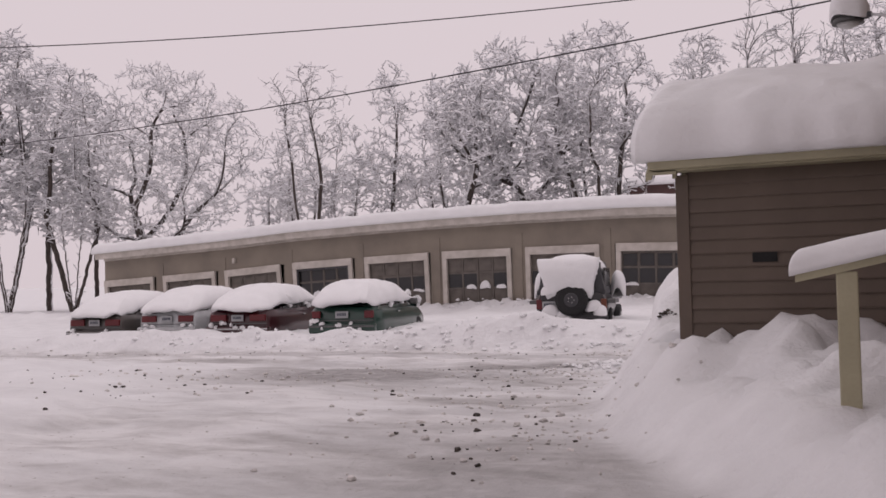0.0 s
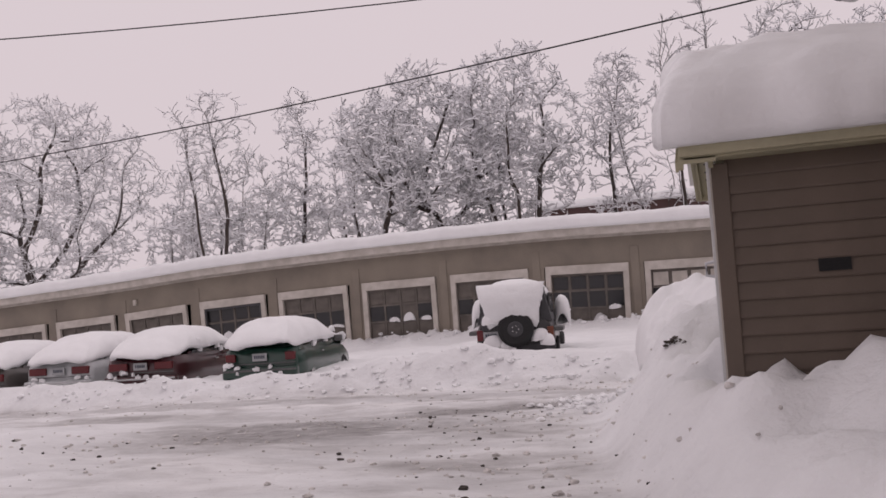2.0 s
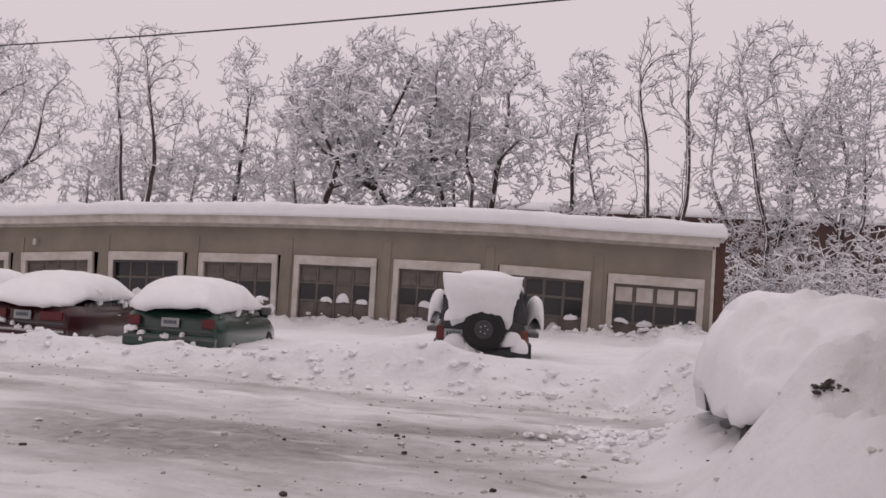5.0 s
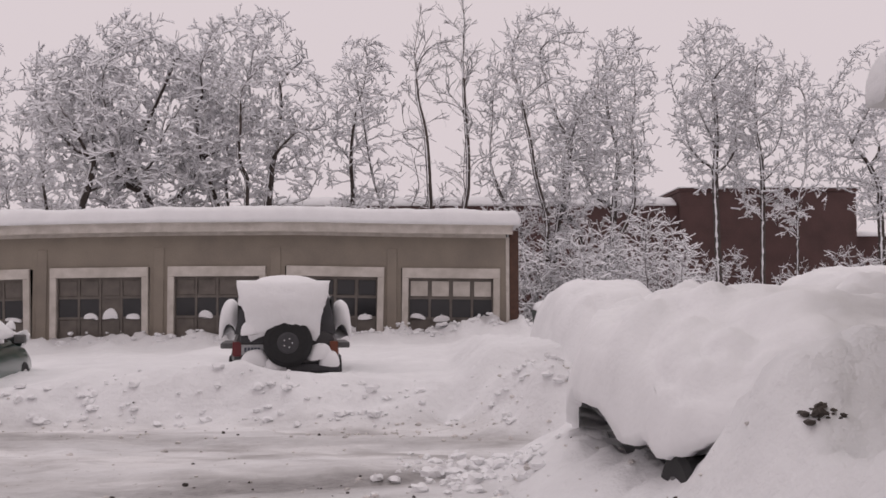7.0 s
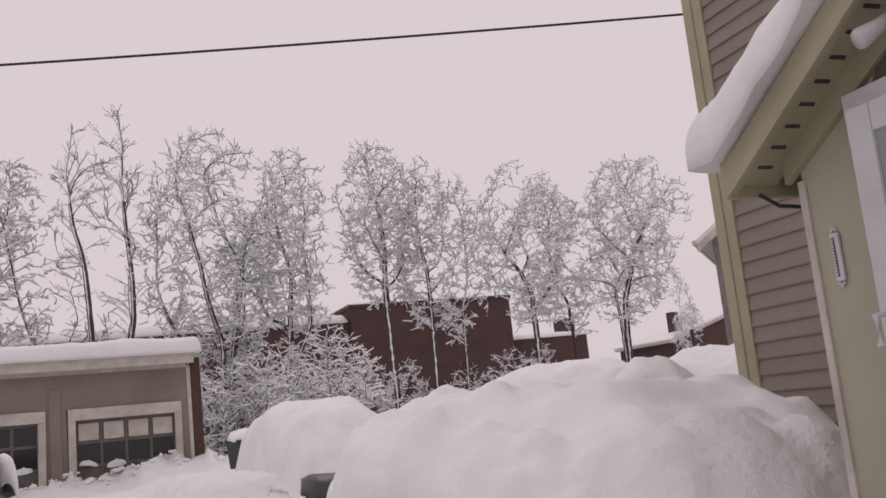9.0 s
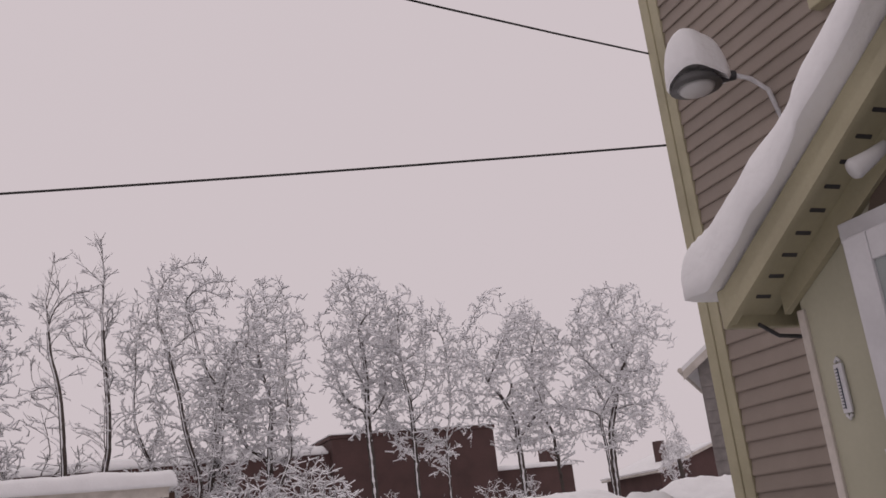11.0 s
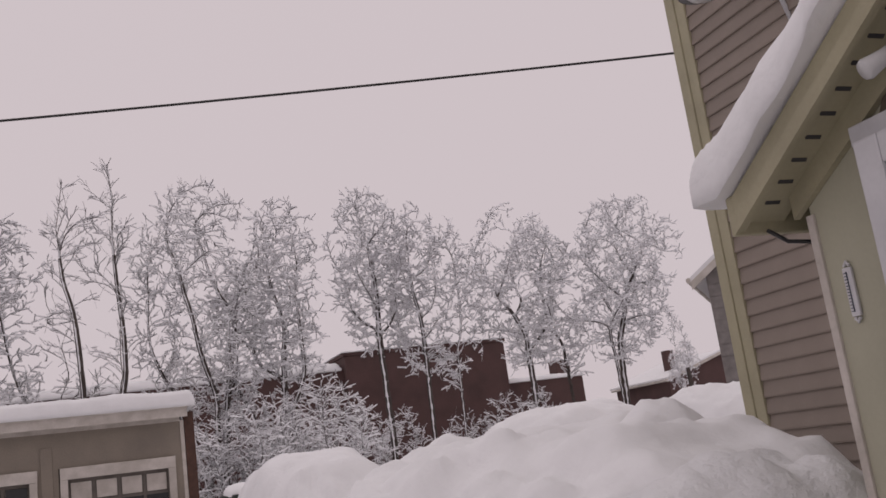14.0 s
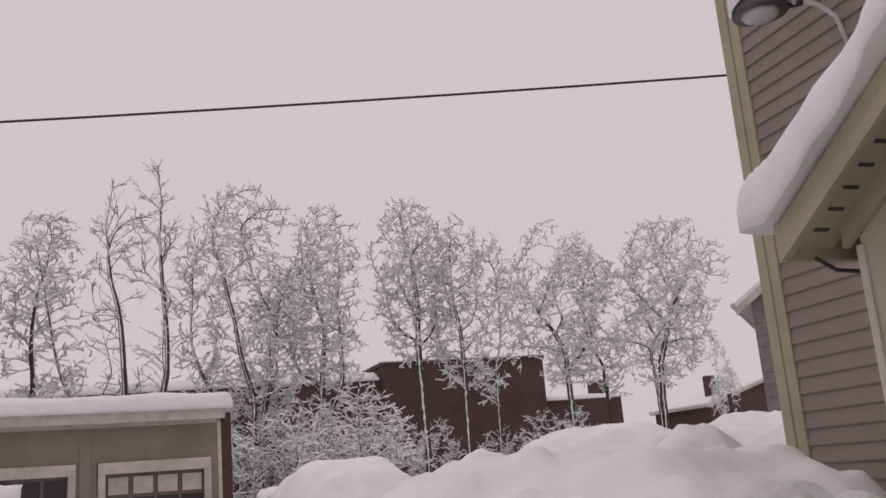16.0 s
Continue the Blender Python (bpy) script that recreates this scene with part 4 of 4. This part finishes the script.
lm.scale = (0.86, 0.86, 0.86)

# ---- handrail of the front steps ----
hr = thing("handrail", (-0.025, 4.9, 0.2), "cream painted handrail post with snow on its rail", "railing")
part("post", box(-0.05, 0.05, -0.05, 0.05, 0, 1.3, 0.008), CREAM, hr)
rail = prism([(-0.24, 1.25), (1.6, 1.65), (1.6, 1.69), (-0.24, 1.29)], "y", -0.06, 0.06)
part("rail", rail, CREAM, hr)
v, f = snow_slab(-0.27, 1.6, -0.085, 0.085, lambda x, y: 1.292 + 0.2174 * (x + 0.24), 0.115, 0.07, 0.015, 12, 60, 12)
raw("rail_snow", v, f, SNOW, hr, "", True)

# ---- overhead cables ----
def cable(name, a, b, sag, r, label, first=()):
    pts = []
    for i in range(41):
        t = i / 40
        p = Vector(a).lerp(Vector(b), t)
        p.z -= sag * 4 * t * (1 - t)
        pts.append(p)
    pts = [Vector(q) for q in first] + pts
    tagged(part(name, tube(pts, r, 6), WIRE_MAT, None), label, "cable")


cable("overhead_cable", (8.0, 14.24, 6.09), (-45.0, 27.15, 7.68), 0.96, 0.014, "thick black service cable passing behind the house corner", ((8.6, 11.8, 5.9), (8.5, 12.6, 5.95)))
cable("overhead_wire", (0.48, 11.95, 5.01), (-39.0, 1.45, 9.536), 1.88, 0.007, "thin dark wire from the house corner")


# ---- trees laden with snow ----
def crown_tree(seed, top, half, low, fork, n=800, lean=0.0, stems=1, wide=0.5, pitch=0.34, twigs=1.0, clump=1.0, girth=1.0, foot=0.08, bias=0.12):
    n, pitch = int(n * 3.3), pitch * 0.7
    """A tree that grows branch by branch into a lumpy crown: half wide, from low to top; the stems fork at the height fork."""
    rng = np.random.default_rng(seed)
    s = rng.random(n * 6)
    prof = np.where(s < wide, np.sqrt(np.clip(1 - ((wide - s) / wide) ** 2 * 0.8, 0, 1)), np.sqrt(np.clip(1 - ((s - wide) / (1 - wide)) ** 2, 0, 1)))
    ang, rr = rng.random(n * 6) * 2 * math.pi, rng.random(n * 6) ** 0.45
    pts = np.stack([lean * s + half * prof * rr * np.cos(ang), half * 0.85 * prof * rr * np.sin(ang), low + (top - low) * s], -1)
    rag = 1 + 0.55 * vnoise(ang * 1.3 + seed, s * 4, seed + 5) + 0.3 * vnoise(ang * 3 + seed, s * 9, seed + 6)
    pts[:, 0], pts[:, 1] = lean * s + (pts[:, 0] - lean * s) * rag * 1.12, pts[:, 1] * rag * 1.12
    lump = vnoise(pts[:, 0] * 1.1 + seed * 3.1, pts[:, 2] * 1.1 + pts[:, 1] * 0.5, seed)
    pts = pts[(rng.random(n * 6) < prof ** 2) & (lump > -0.08)][:n]
    pos, par = [], []
    for k in range(stems):
        a = 2 * math.pi * (k + rng.random() * 0.6) / stems
        o = Vector((math.cos(a), math.sin(a), 0)) * (0.25 + 0.1 * stems if stems > 1 else 0.0)
        high = fork * (0.8 + 0.4 * rng.random()) if stems > 1 else fork
        steps = max(3, int(high / pitch))
        for i in range(steps + 1):
            t = i / steps
            w = 0.012 * rng.standard_normal(2) * (0 < i)
            pos.append((o.x * (foot + (1.6 - foot) * t) + lean * 0.35 * t + w[0], o.y * (foot + (1.6 - foot) * t) + w[1], high * t))
            par.append(len(pos) - 2 if i else -1)
    P = np.zeros((12000, 3))
    m = len(pos)
    P[:m] = pos
    kids, course = np.zeros(12000, int), np.zeros((12000, 3))
    course[:m] = (0, 0, 1)
    # the limbs reach out first, then the fine wood fills in between them
    for A, clear, hold, jit, turns in ((pts[:max(24, n // 28)], 2.6, 1.3, 0.05, 60), (pts[:n // 5], 1.8, 0.9, 0.09, 60), (pts, 1.2, 0.5, 0.14, 90)):
        d = np.linalg.norm(A[:, None] - P[None, :m], axis=2)
        near, dist = d.argmin(1), d.min(1)
        for turn in range(turns):
            keep = dist > pitch * clear
            A, near, dist = A[keep], near[keep], dist[keep]
            if len(A) == 0 or m > 7000:
                break
            ok = dist < max(3.2, dist.min() + 0.4)
            push = np.zeros((m, 3))
            np.add.at(push, near[ok], (A[ok] - P[near[ok]]) / dist[ok, None])
            who = np.unique(near[ok])
            who = who[kids[who] < 3]
            if len(who) == 0:
                break
            v = push[who]
            v = v / np.maximum(np.linalg.norm(v, axis=1), 0.01)[:, None] + rng.standard_normal((len(who), 3)) * jit + course[who] * hold + np.array([0, 0, bias])
            v /= np.linalg.norm(v, axis=1)[:, None]
            q = P[who] + v * pitch
            P[m:m + len(q)], course[m:m + len(q)] = q, v
            par += who.tolist()
            kids[who] += 1
            d = np.linalg.norm(A[:, None] - q[None], axis=2)
            better = d.min(1) < dist
            near[better], dist[better] = m + d.argmin(1)[better], d.min(1)[better]
            m += len(q)
    par = np.array(par)
    load = np.zeros(m)
    for i in range(m - 1, -1, -1):
        load[i] = max(load[i], 0.009 ** 2.5)
        if par[i] >= 0:
            load[par[i]] += load[i]
    R = np.minimum(load ** (1 / 2.5) * girth * np.interp(np.log(load / 0.009 ** 2.5), [2.5, 5.5], [0.9, 1.75]), 0.016 * top * girth)
    seg = np.where(par >= 0)[0]
    a, b, ra, rb = P[par[seg]], P[seg], np.minimum(R[par[seg]], R[seg] * 1.25), R[seg]
    # last twigs
    u = (b - a) / np.linalg.norm(b - a, axis=1)[:, None]
    thin = np.where(rb < 0.05)[0]
    thin = np.repeat(thin, rng.poisson(1.5 * twigs, len(thin)))
    tw = u[thin] * 0.6 + rng.standard_normal((len(thin), 3)) * 0.55 + np.array([0, 0, 0.15])
    tw /= np.linalg.norm(tw, axis=1)[:, None]
    ta = a[thin] + (b - a)[thin] * rng.random((len(thin), 1))
    tb = ta + tw * rng.uniform(0.12, 0.45, (len(thin), 1))
    k = len(seg)
    a, b = np.concatenate([a, ta]), np.concatenate([b, tb])
    ra, rb = np.concatenate([ra, np.full(len(ta), 0.009)]), np.concatenate([rb, np.full(len(ta), 0.006)])
    u = (b - a) / np.linalg.norm(b - a, axis=1)[:, None]
    side = np.cross(u, np.array([0.03, 0.02, 1.0]))
    side /= np.linalg.norm(side, axis=1)[:, None]
    other = np.cross(side, u)
    N = len(a)
    # bark: a tapered piece for each stretch, stout ones with more sides
    bv, bf, base = [], [], 0
    for chosen, sides in ((np.where(ra > 0.06)[0], 7), (np.where(ra <= 0.06)[0], 3)):
        w = 2 * math.pi * np.arange(sides) / sides
        ring = side[chosen, None] * np.cos(w)[None, :, None] + other[chosen, None] * np.sin(w)[None, :, None]
        v = np.concatenate([a[chosen, None] + ring * ra[chosen, None, None], b[chosen, None] + u[chosen, None] * rb[chosen, None, None] * 0.3 + ring * rb[chosen, None, None]], 1)
        bv.append(v.reshape(-1, 3))
        o = base + np.arange(len(chosen))[:, None] * 2 * sides
        j = np.arange(sides)
        bf.append(np.stack([o + j, o + (j + 1) % sides, o + sides + (j + 1) % sides, o + sides + j], -1).reshape(-1, 4))
        base += len(chosen) * 2 * sides
    # snow along the upper side; on steep stout wood a crust on the windward side
    flat = np.sqrt(np.clip(1 - u[:, 2] ** 2, 0, 1))
    steep = (flat < 0.55) & (ra > 0.035)
    wind = np.array([-0.45, -0.85, 0.1])
    crust = np.cross(u, wind)
    rows = []
    for p, r, end in ((a, ra, 0), (b, rb, 1)):
        w = (r * 0.95 + 0.019 * clump) * (0.3 + 0.7 * flat) * rng.uniform(0.5, 1.5, N)
        h = (r + 0.035 * clump) * (0.25 + 0.75 * flat) * rng.uniform(0.5, 1.6, N)
        lo = p + np.array([0, 0, 1.0]) * (r * 0.15)[:, None]
        tri = np.stack([lo - side * w[:, None], p + np.array([0, 0, 1.0]) * h[:, None], lo + side * w[:, None]], 1)
        c = p + wind * (r * 0.55)[:, None]
        g = rng.uniform(0.35, 0.8, N)
        tri2 = np.stack([c - crust * (r * g)[:, None], c + wind * (r * 0.7)[:, None], c + crust * (r * g)[:, None]], 1)
        rows.append(np.where(steep[:, None, None], tri2, tri))
    sv = [np.concatenate(rows, 1).reshape(-1, 3)]
    o = np.arange(N)[:, None] * 6
    sf = [np.concatenate([o + np.array(q) for q in ((0, 1, 4, 3), (1, 2, 5, 4), (2, 0, 3, 5))])]
    # puffs caught among the twigs
    got = k + np.where(rng.random(N - k) < 0.36 * min(1.3, clump))[0]
    c = a[got] + (b - a)[got] * rng.uniform(0.2, 1.0, (len(got), 1))
    r = rng.uniform(0.03, 0.075, len(got)) * min(1.25, clump)
    star = np.array([(1, 0, 0), (0, 1, 0), (-1, 0, 0), (0, -1, 0), (0, 0, 0.8), (0, 0, -0.4)])
    v = c[:, None] + star[None] * r[:, None, None] * rng.uniform(0.65, 1.45, (len(got), 6, 1)) + np.array([0, 0, 0.02])
    tri = [(0, 1, 4), (1, 2, 4), (2, 3, 4), (3, 0, 4), (1, 0, 5), (2, 1, 5), (3, 2, 5), (0, 3, 5)]
    o = N * 6 + np.arange(len(got))[:, None] * 6
    faces = sf[0].tolist() + np.concatenate([o + np.array(q) for q in tri]).tolist()
    out = []
    for nm, vv, ff, mm in (("trunk", np.concatenate(bv), bf[0].tolist() + bf[1].tolist(), BARK), ("crown", np.concatenate([sv[0], v.reshape(-1, 3)]), faces, SNOW_TREE)):
        me = bpy.data.meshes.new("tree_" + nm)
        me.from_pydata(vv.tolist(), [], ff)
        me.materials.append(mm)
        out.append(me)
    return out


def tree(meshes, place, label, group="trees behind the garage", size=1.0, thick=1.0):
    t = thing("tree", place, label, "tree", group)
    link("trunk", meshes[0], BARK, t)
    link("crown", meshes[1], SNOW_TREE, t)
    t.scale = (size * thick, size * thick, size)
    return t


WIDE_OAK = crown_tree(3, 12.9, 2.9, 4.2, 5.0, 1000, -1.3, 1, 0.45, clump=1.45, girth=1.0)
FAN_OAK = crown_tree(8, 13.1, 3.0, 4.4, 4.2, 1050, 0.9, 4, 0.5, clump=1.45, girth=1.0)
LOW_OAK = crown_tree(9, 11.4, 2.2, 3.6, 4.6, 560, -0.4, 1, 0.5, clump=1.4)
ROUND = crown_tree(52, 13.8, 2.35, 3.2, 4.4, 800, -0.1, 3, 0.5, clump=1.0, girth=0.85, bias=0.3)
VASE = crown_tree(54, 12.8, 2.2, 2.8, 3.6, 720, 1.6, 4, 0.6, clump=1.25, girth=0.9, bias=0.2)
BROAD = crown_tree(21, 14.5, 5.4, 3.6, 3.4, 1250, 1.2, 3, 0.42, pitch=0.4, clump=1.1, bias=0.2, girth=0.95)
SLIM = crown_tree(5, 13.6, 1.55, 4.0, 5.5, 480, 0.1, 1, 0.45, clump=1.15, girth=0.8, bias=0.3)
STEMS = crown_tree(15, 12.8, 1.5, 3.4, 4.6, 470, 0.0, 4, 0.5, clump=1.2, girth=0.8, bias=0.35)
SPARSE = crown_tree(28, 14.3, 1.7, 4.8, 5.4, 170, 0.2, 5, 0.6, pitch=0.45, twigs=0.45, clump=0.7, girth=0.95, bias=0.9)
FORKED = crown_tree(37, 12.4, 2.0, 5.0, 5.6, 190, -0.2, 2, 0.6, pitch=0.42, twigs=0.6, clump=0.8, girth=1.1, bias=0.6)
TALL_A = crown_tree(61, 14.4, 1.85, 6.2, 7.6, 560, -0.4, 1, 0.5, clump=1.35, girth=0.85)
TALL_B = crown_tree(62, 13.5, 1.45, 5.0, 6.8, 450, 0.3, 1, 0.5, clump=1.3, girth=0.8)
TALL_C = crown_tree(63, 13.8, 2.45, 5.2, 6.2, 640, -0.3, 1, 0.5, clump=1.35, girth=0.8)
TALL_D = crown_tree(64, 14.1, 3.2, 5.0, 5.8, 760, 1.2, 2, 0.55, clump=1.35, girth=0.8)
THIN = crown_tree(65, 12.8, 1.0, 4.4, 6.0, 280, 0.5, 1, 0.5, clump=1.25, girth=0.8)
SMALL = crown_tree(35, 10.0, 1.75, 3.0, 4.0, 420, 0.0, 2, 0.5, clump=1.2, girth=0.8, bias=0.25)
BUSH_A = crown_tree(45, 4.6, 1.6, 0.5, 0.7, 150, 0.0, 5, 0.5, clump=0.85, girth=0.8)
BUSH_B = crown_tree(46, 3.6, 1.3, 0.3, 0.5, 110, 0.2, 4, 0.5, clump=0.85, girth=0.8)
TREES = (
    (SLIM, -47.6, 41.0, 10, 1.28, 1.5, "tall slender snow laden tree at the lot edge"),
    (STEMS, -45.0, 40.0, 80, 1.33, 1.2, "many stemmed bare tree dusted with snow"),
    (SLIM, -44.4, 42.5, 130, 1.18, 1.2, "tall slender snow laden tree at the lot edge"),
    (STEMS, -41.0, 41.0, 200, 1.14, 1.3, "many stemmed bare tree dusted with snow"),
    (SLIM, -42.6, 44.5, 250, 1.04, 1.0, "tall slender snow laden tree at the lot edge"),
    (BROAD, -38.0, 44.0, 0, 1.0, 1.0, "broad bare tree white with snow"),
    (SMALL, -29.2, 44.0, 30, 0.96, 0.9, "small spreading tree white with snow"),
    (SMALL, -27.0, 43.0, 170, 0.98, 0.9, "small spreading tree white with snow"),
    (FORKED, -24.7, 40.0, 0, 1.0, 1.0, "sparse forked tree with little snow"),
    (SMALL, -24.5, 43.5, 100, 1.0, 1.0, "small spreading tree white with snow"),
    (SLIM, -23.1, 46.0, 300, 1.0, 1.0, "feathery slender tree white with snow"),
    (SMALL, -20.6, 46.0, 250, 1.02, 1.0, "small spreading tree white with snow"),
    (LOW_OAK, -16.4, 40.5, 0, 1.0, 1.0, "spreading snow covered tree behind the garage"),
    (WIDE_OAK, -13.9, 42.0, 0, 1.0, 1.0, "wide crowned oak thick with clinging snow"),
    (FAN_OAK, -11.3, 42.5, 0, 1.0, 1.0, "wide crowned oak with many leaning limbs under snow"),
    (STEMS, -6.3, 44.0, 120, 1.0, 1.0, "slim upright tree with snowy twigs"),
    (SPARSE, -3.3, 43.0, 0, 1.0, 1.0, "sparse forked tree with little snow"),
    (ROUND, 0.9, 44.0, 0, 1.0, 1.0, "round crowned bare tree white with snow"),
    (VASE, 2.8, 45.0, 0, 1.0, 1.0, "spreading snow covered tree by the brick wall"),
    (TALL_A, 9.3, 48.0, 0, 1.0, 1.0, "tree against the brick wall crusted with snow"),
    (TALL_B, 11.2, 48.0, 0, 1.0, 1.0, "slim upright tree with snowy twigs"),
    (THIN, 12.9, 48.5, 0, 1.0, 1.0, "thin young tree with snowy twigs"),
    (TALL_C, 17.6, 50.0, 0, 1.0, 1.0, "tree past the brick wall crusted with snow"),
    (THIN, 20.3, 51.0, 140, 1.03, 1.2, "thin young tree with snowy twigs"),
    (TALL_D, 22.6, 50.0, 0, 1.0, 1.0, "spreading snow covered tree by the far yard"),
    (SMALL, 31.4, 57.0, 40, 0.8, 0.7, "small spreading tree white with snow"),
)
for meshes, x, y, turn, size, thick, label in TREES:
    tree(meshes, (x, y, 0.0, 0, 0, turn), label, "trees behind the garage", size, thick)
rnd = random.Random(77)
for i in range(15):
    x = -0.2 + i * 0.62 if i < 9 else 5.8 + (i - 9) * 2.3
    size = rnd.uniform(0.85, 1.15) if i < 9 else rnd.uniform(0.75, 1.0)
    tree(BUSH_A if i % 3 else BUSH_B, (x + rnd.uniform(-0.3, 0.3), rnd.uniform(39, 44) if i < 9 else rnd.uniform(46, 50), 0.1, 0, 0, rnd.uniform(0, 360)), "tangled undergrowth bush bowed with snow", "undergrowth by the brick wall", size)


# ---- buildings behind ----
def brick_building():
    b = thing("brick_building", (0, 62, 0), "long red brown brick building with snow on flat roof", "building")
    part("main_wall", box(11.2, 21.7, 0, 14, 0, 8.1, 0.05), BRICK_MAT, b)
    part("parapet", box(11.1, 21.8, -0.08, 14.1, 8.1, 8.3), BRICK_MAT, b)
    part("low_wall", box(-14, 11.2, 0.5, 14, 0, 7.3), BRICK_MAT, b)
    part("wing_wall", box(21.7, 27.8, 1.5, 12, 0, 5.5), BRICK_MAT, b)
    part("chimney", box(26.8, 27.8, 3, 4.2, 5.5, 6.8), BRICK_MAT, b)
    for k in range(36):
        z = 0.3 + k * 0.215
        part("brick_course", box(11.2, 21.7, -0.012, 0.0, z, z + 0.2), BRICK_MAT, b)
    for x0, x1, y0, z, d in ((11.0, 21.9, -0.2, 8.3, 0.12), (-14.2, 11.0, 0.2, 7.3, 0.55), (21.9, 28, 1.3, 5.5, 0.3)):
        v, f = snow_slab(x0, x1, y0, 14, lambda x, y, z=z: x * 0 + z, d, 0.4, 0.05, 14, 60, 12)
        raw("roof_snow", v, f, SNOW, b, "", True)


brick_building()


def simple_house(place, w, d, h, ridge, label, wall):
    n = thing("neighbour_house", place, label, "house")
    part("wall", prism([(0, 0), (w, 0), (w, h), (w / 2, ridge), (0, h)], "y", 0, d), wall, n)
    for s in (-1, 1):
        x0, x1 = (-0.35, w / 2) if s < 0 else (w + 0.35, w / 2)
        sl = (ridge - h) / (w / 2)
        zl = h - 0.35 * sl
        part("roof_slope", prism([(x0, zl), (x1, ridge), (x1, ridge + 0.12), (x0, zl + 0.12)], "y", -0.3, d + 0.3), SNOW, n, "snow covered roof slope")
        part("barge_board", prism([(x0, zl - 0.2), (x1, ridge - 0.2), (x1, ridge), (x0, zl)], "y", -0.32, -0.26), OLD_WHITE, n)
    part("gutter", tube([(-0.4, -0.3, h - 0.2), (-0.4, d, h - 0.2)], 0.07, 8), OLD_WHITE, n)
    for i in range(int(h / 0.3)):
        part("shingle_course", box(0, w, -0.015, 0, i * 0.3, i * 0.3 + 0.28), wall, n)
    return n


simple_house((10.95, 26.0, 0.0, 0, 0, -42), 9.0, 9.0, 5.15, 8.3, "grey shingled neighbour house with snowy gable", SIDING_GREY)
fh = simple_house((33.5, 62.0, 0.0, 0, 0, 0), 9.0, 7.0, 4.6, 6.0, "distant low house with snow roof and chimney", BRICK_MAT)
part("chimney", box(1.5, 2.1, 2, 2.6, 4.6, 6.6), BRICK_MAT, fh)

# broken stump post by the far yard
tagged(part("yard_post", tube([(24.0, 46.0, 0.1), (24.05, 46.0, 2.2), (23.95, 46.0, 4.1)], [0.16, 0.14, 0.1], 8), BARK, None), "weathered snow streaked post in the far yard", "post")

# ---- lumps of slush and dirt left by the plow ----
def lumps(name, mat, count, spots, size, label, seed):
    r = random.Random(seed)
    verts, faces = [], []
    ico = bmesh.new()
    bmesh.ops.create_icosphere(ico, subdivisions=2, radius=1.0)
    base_v = [v.co.copy() for v in ico.verts]
    base_f = [tuple(v.index for v in f.verts) for f in ico.faces]
    ico.free()
    for i in range(count):
        cx, cy, sx, sy = r.choice(spots)
        x, y = r.gauss(cx, sx), r.gauss(cy, sy)
        if y < 1.5 and abs(x) < 1:
            continue
        s = min(size * math.exp(r.gauss(0, 0.55)), size * 2.4)
        z = float(ground_height(np.array([x]), np.array([y]))[0])
        o = len(verts)
        k = (r.uniform(0.7, 1.3), r.uniform(0.7, 1.3), r.uniform(0.45, 0.8))
        turn = Matrix.Rotation(r.uniform(0, 6.3), 3, "Z")
        for v in base_v:
            q = turn @ Vector((v.x * k[0], v.y * k[1], v.z * k[2])) * s * r.uniform(0.62, 1.25)
            verts.append((x + q.x, y + q.y, z + s * 0.25 + q.z))
        faces += [tuple(a + o for a in f) for f in base_f]
    tagged(raw(name, verts, faces, mat, None), label, "snow", kind="stuff")


SPOTS = [(-3.6, 9.8, 1.0, 1.1), (-2.9, 7.6, 0.7, 1.2), (-2.2, 6.4, 0.6, 0.8), (-4.3, 11.6, 1.4, 0.6), (-7.5, 9.5, 1.2, 0.9), (-6.0, 13.5, 4.0, 1.4), (-3.0, 16.4, 1.2, 0.4), (-12, 16.4, 4.0, 0.5)]
lumps("slush_lumps", SLUSH, 1000, SPOTS, 0.013, "scattered lumps of grey plow slush on the lot", 5)
lumps("snow_lumps", SNOW, 500, [(-12, 17.2, 4.5, 0.3), (-6, 17.2, 2.5, 0.3), (-2.0, 16.6, 0.7, 0.4), (-3.0, 13.0, 0.3, 0.6)], 0.032, "broken lumps of plowed snow along the banks", 6)
lumps("dirt_clods", DIRT, 240, [(-3.6, 9.8, 0.9, 1.0), (-2.6, 6.3, 0.5, 1.0), (-4.2, 12.3, 1.2, 0.4), (-11, 16.5, 4, 0.3), (-8, 8.5, 1.0, 1.0)], 0.012, "small dark frozen dirt clods on packed snow", 7)
lumps("garage_snow_lumps", SNOW, 420, [(-3.0, 30.2, 1.6, 0.25), (-9, 30.3, 3.5, 0.25), (-17, 30.3, 4, 0.25)], 0.042, "broken snow lumps heaped at the garage doors", 8)

# added dark lumps stand in for an unidentified dark spot in the heap
lumps("dark_spot_lumps", DIRT, 30, [(-1.76, 9.4, 0.055, 0.025)], 0.012, "small dark lumps standing in for a dark spot in the snow heap", 9)
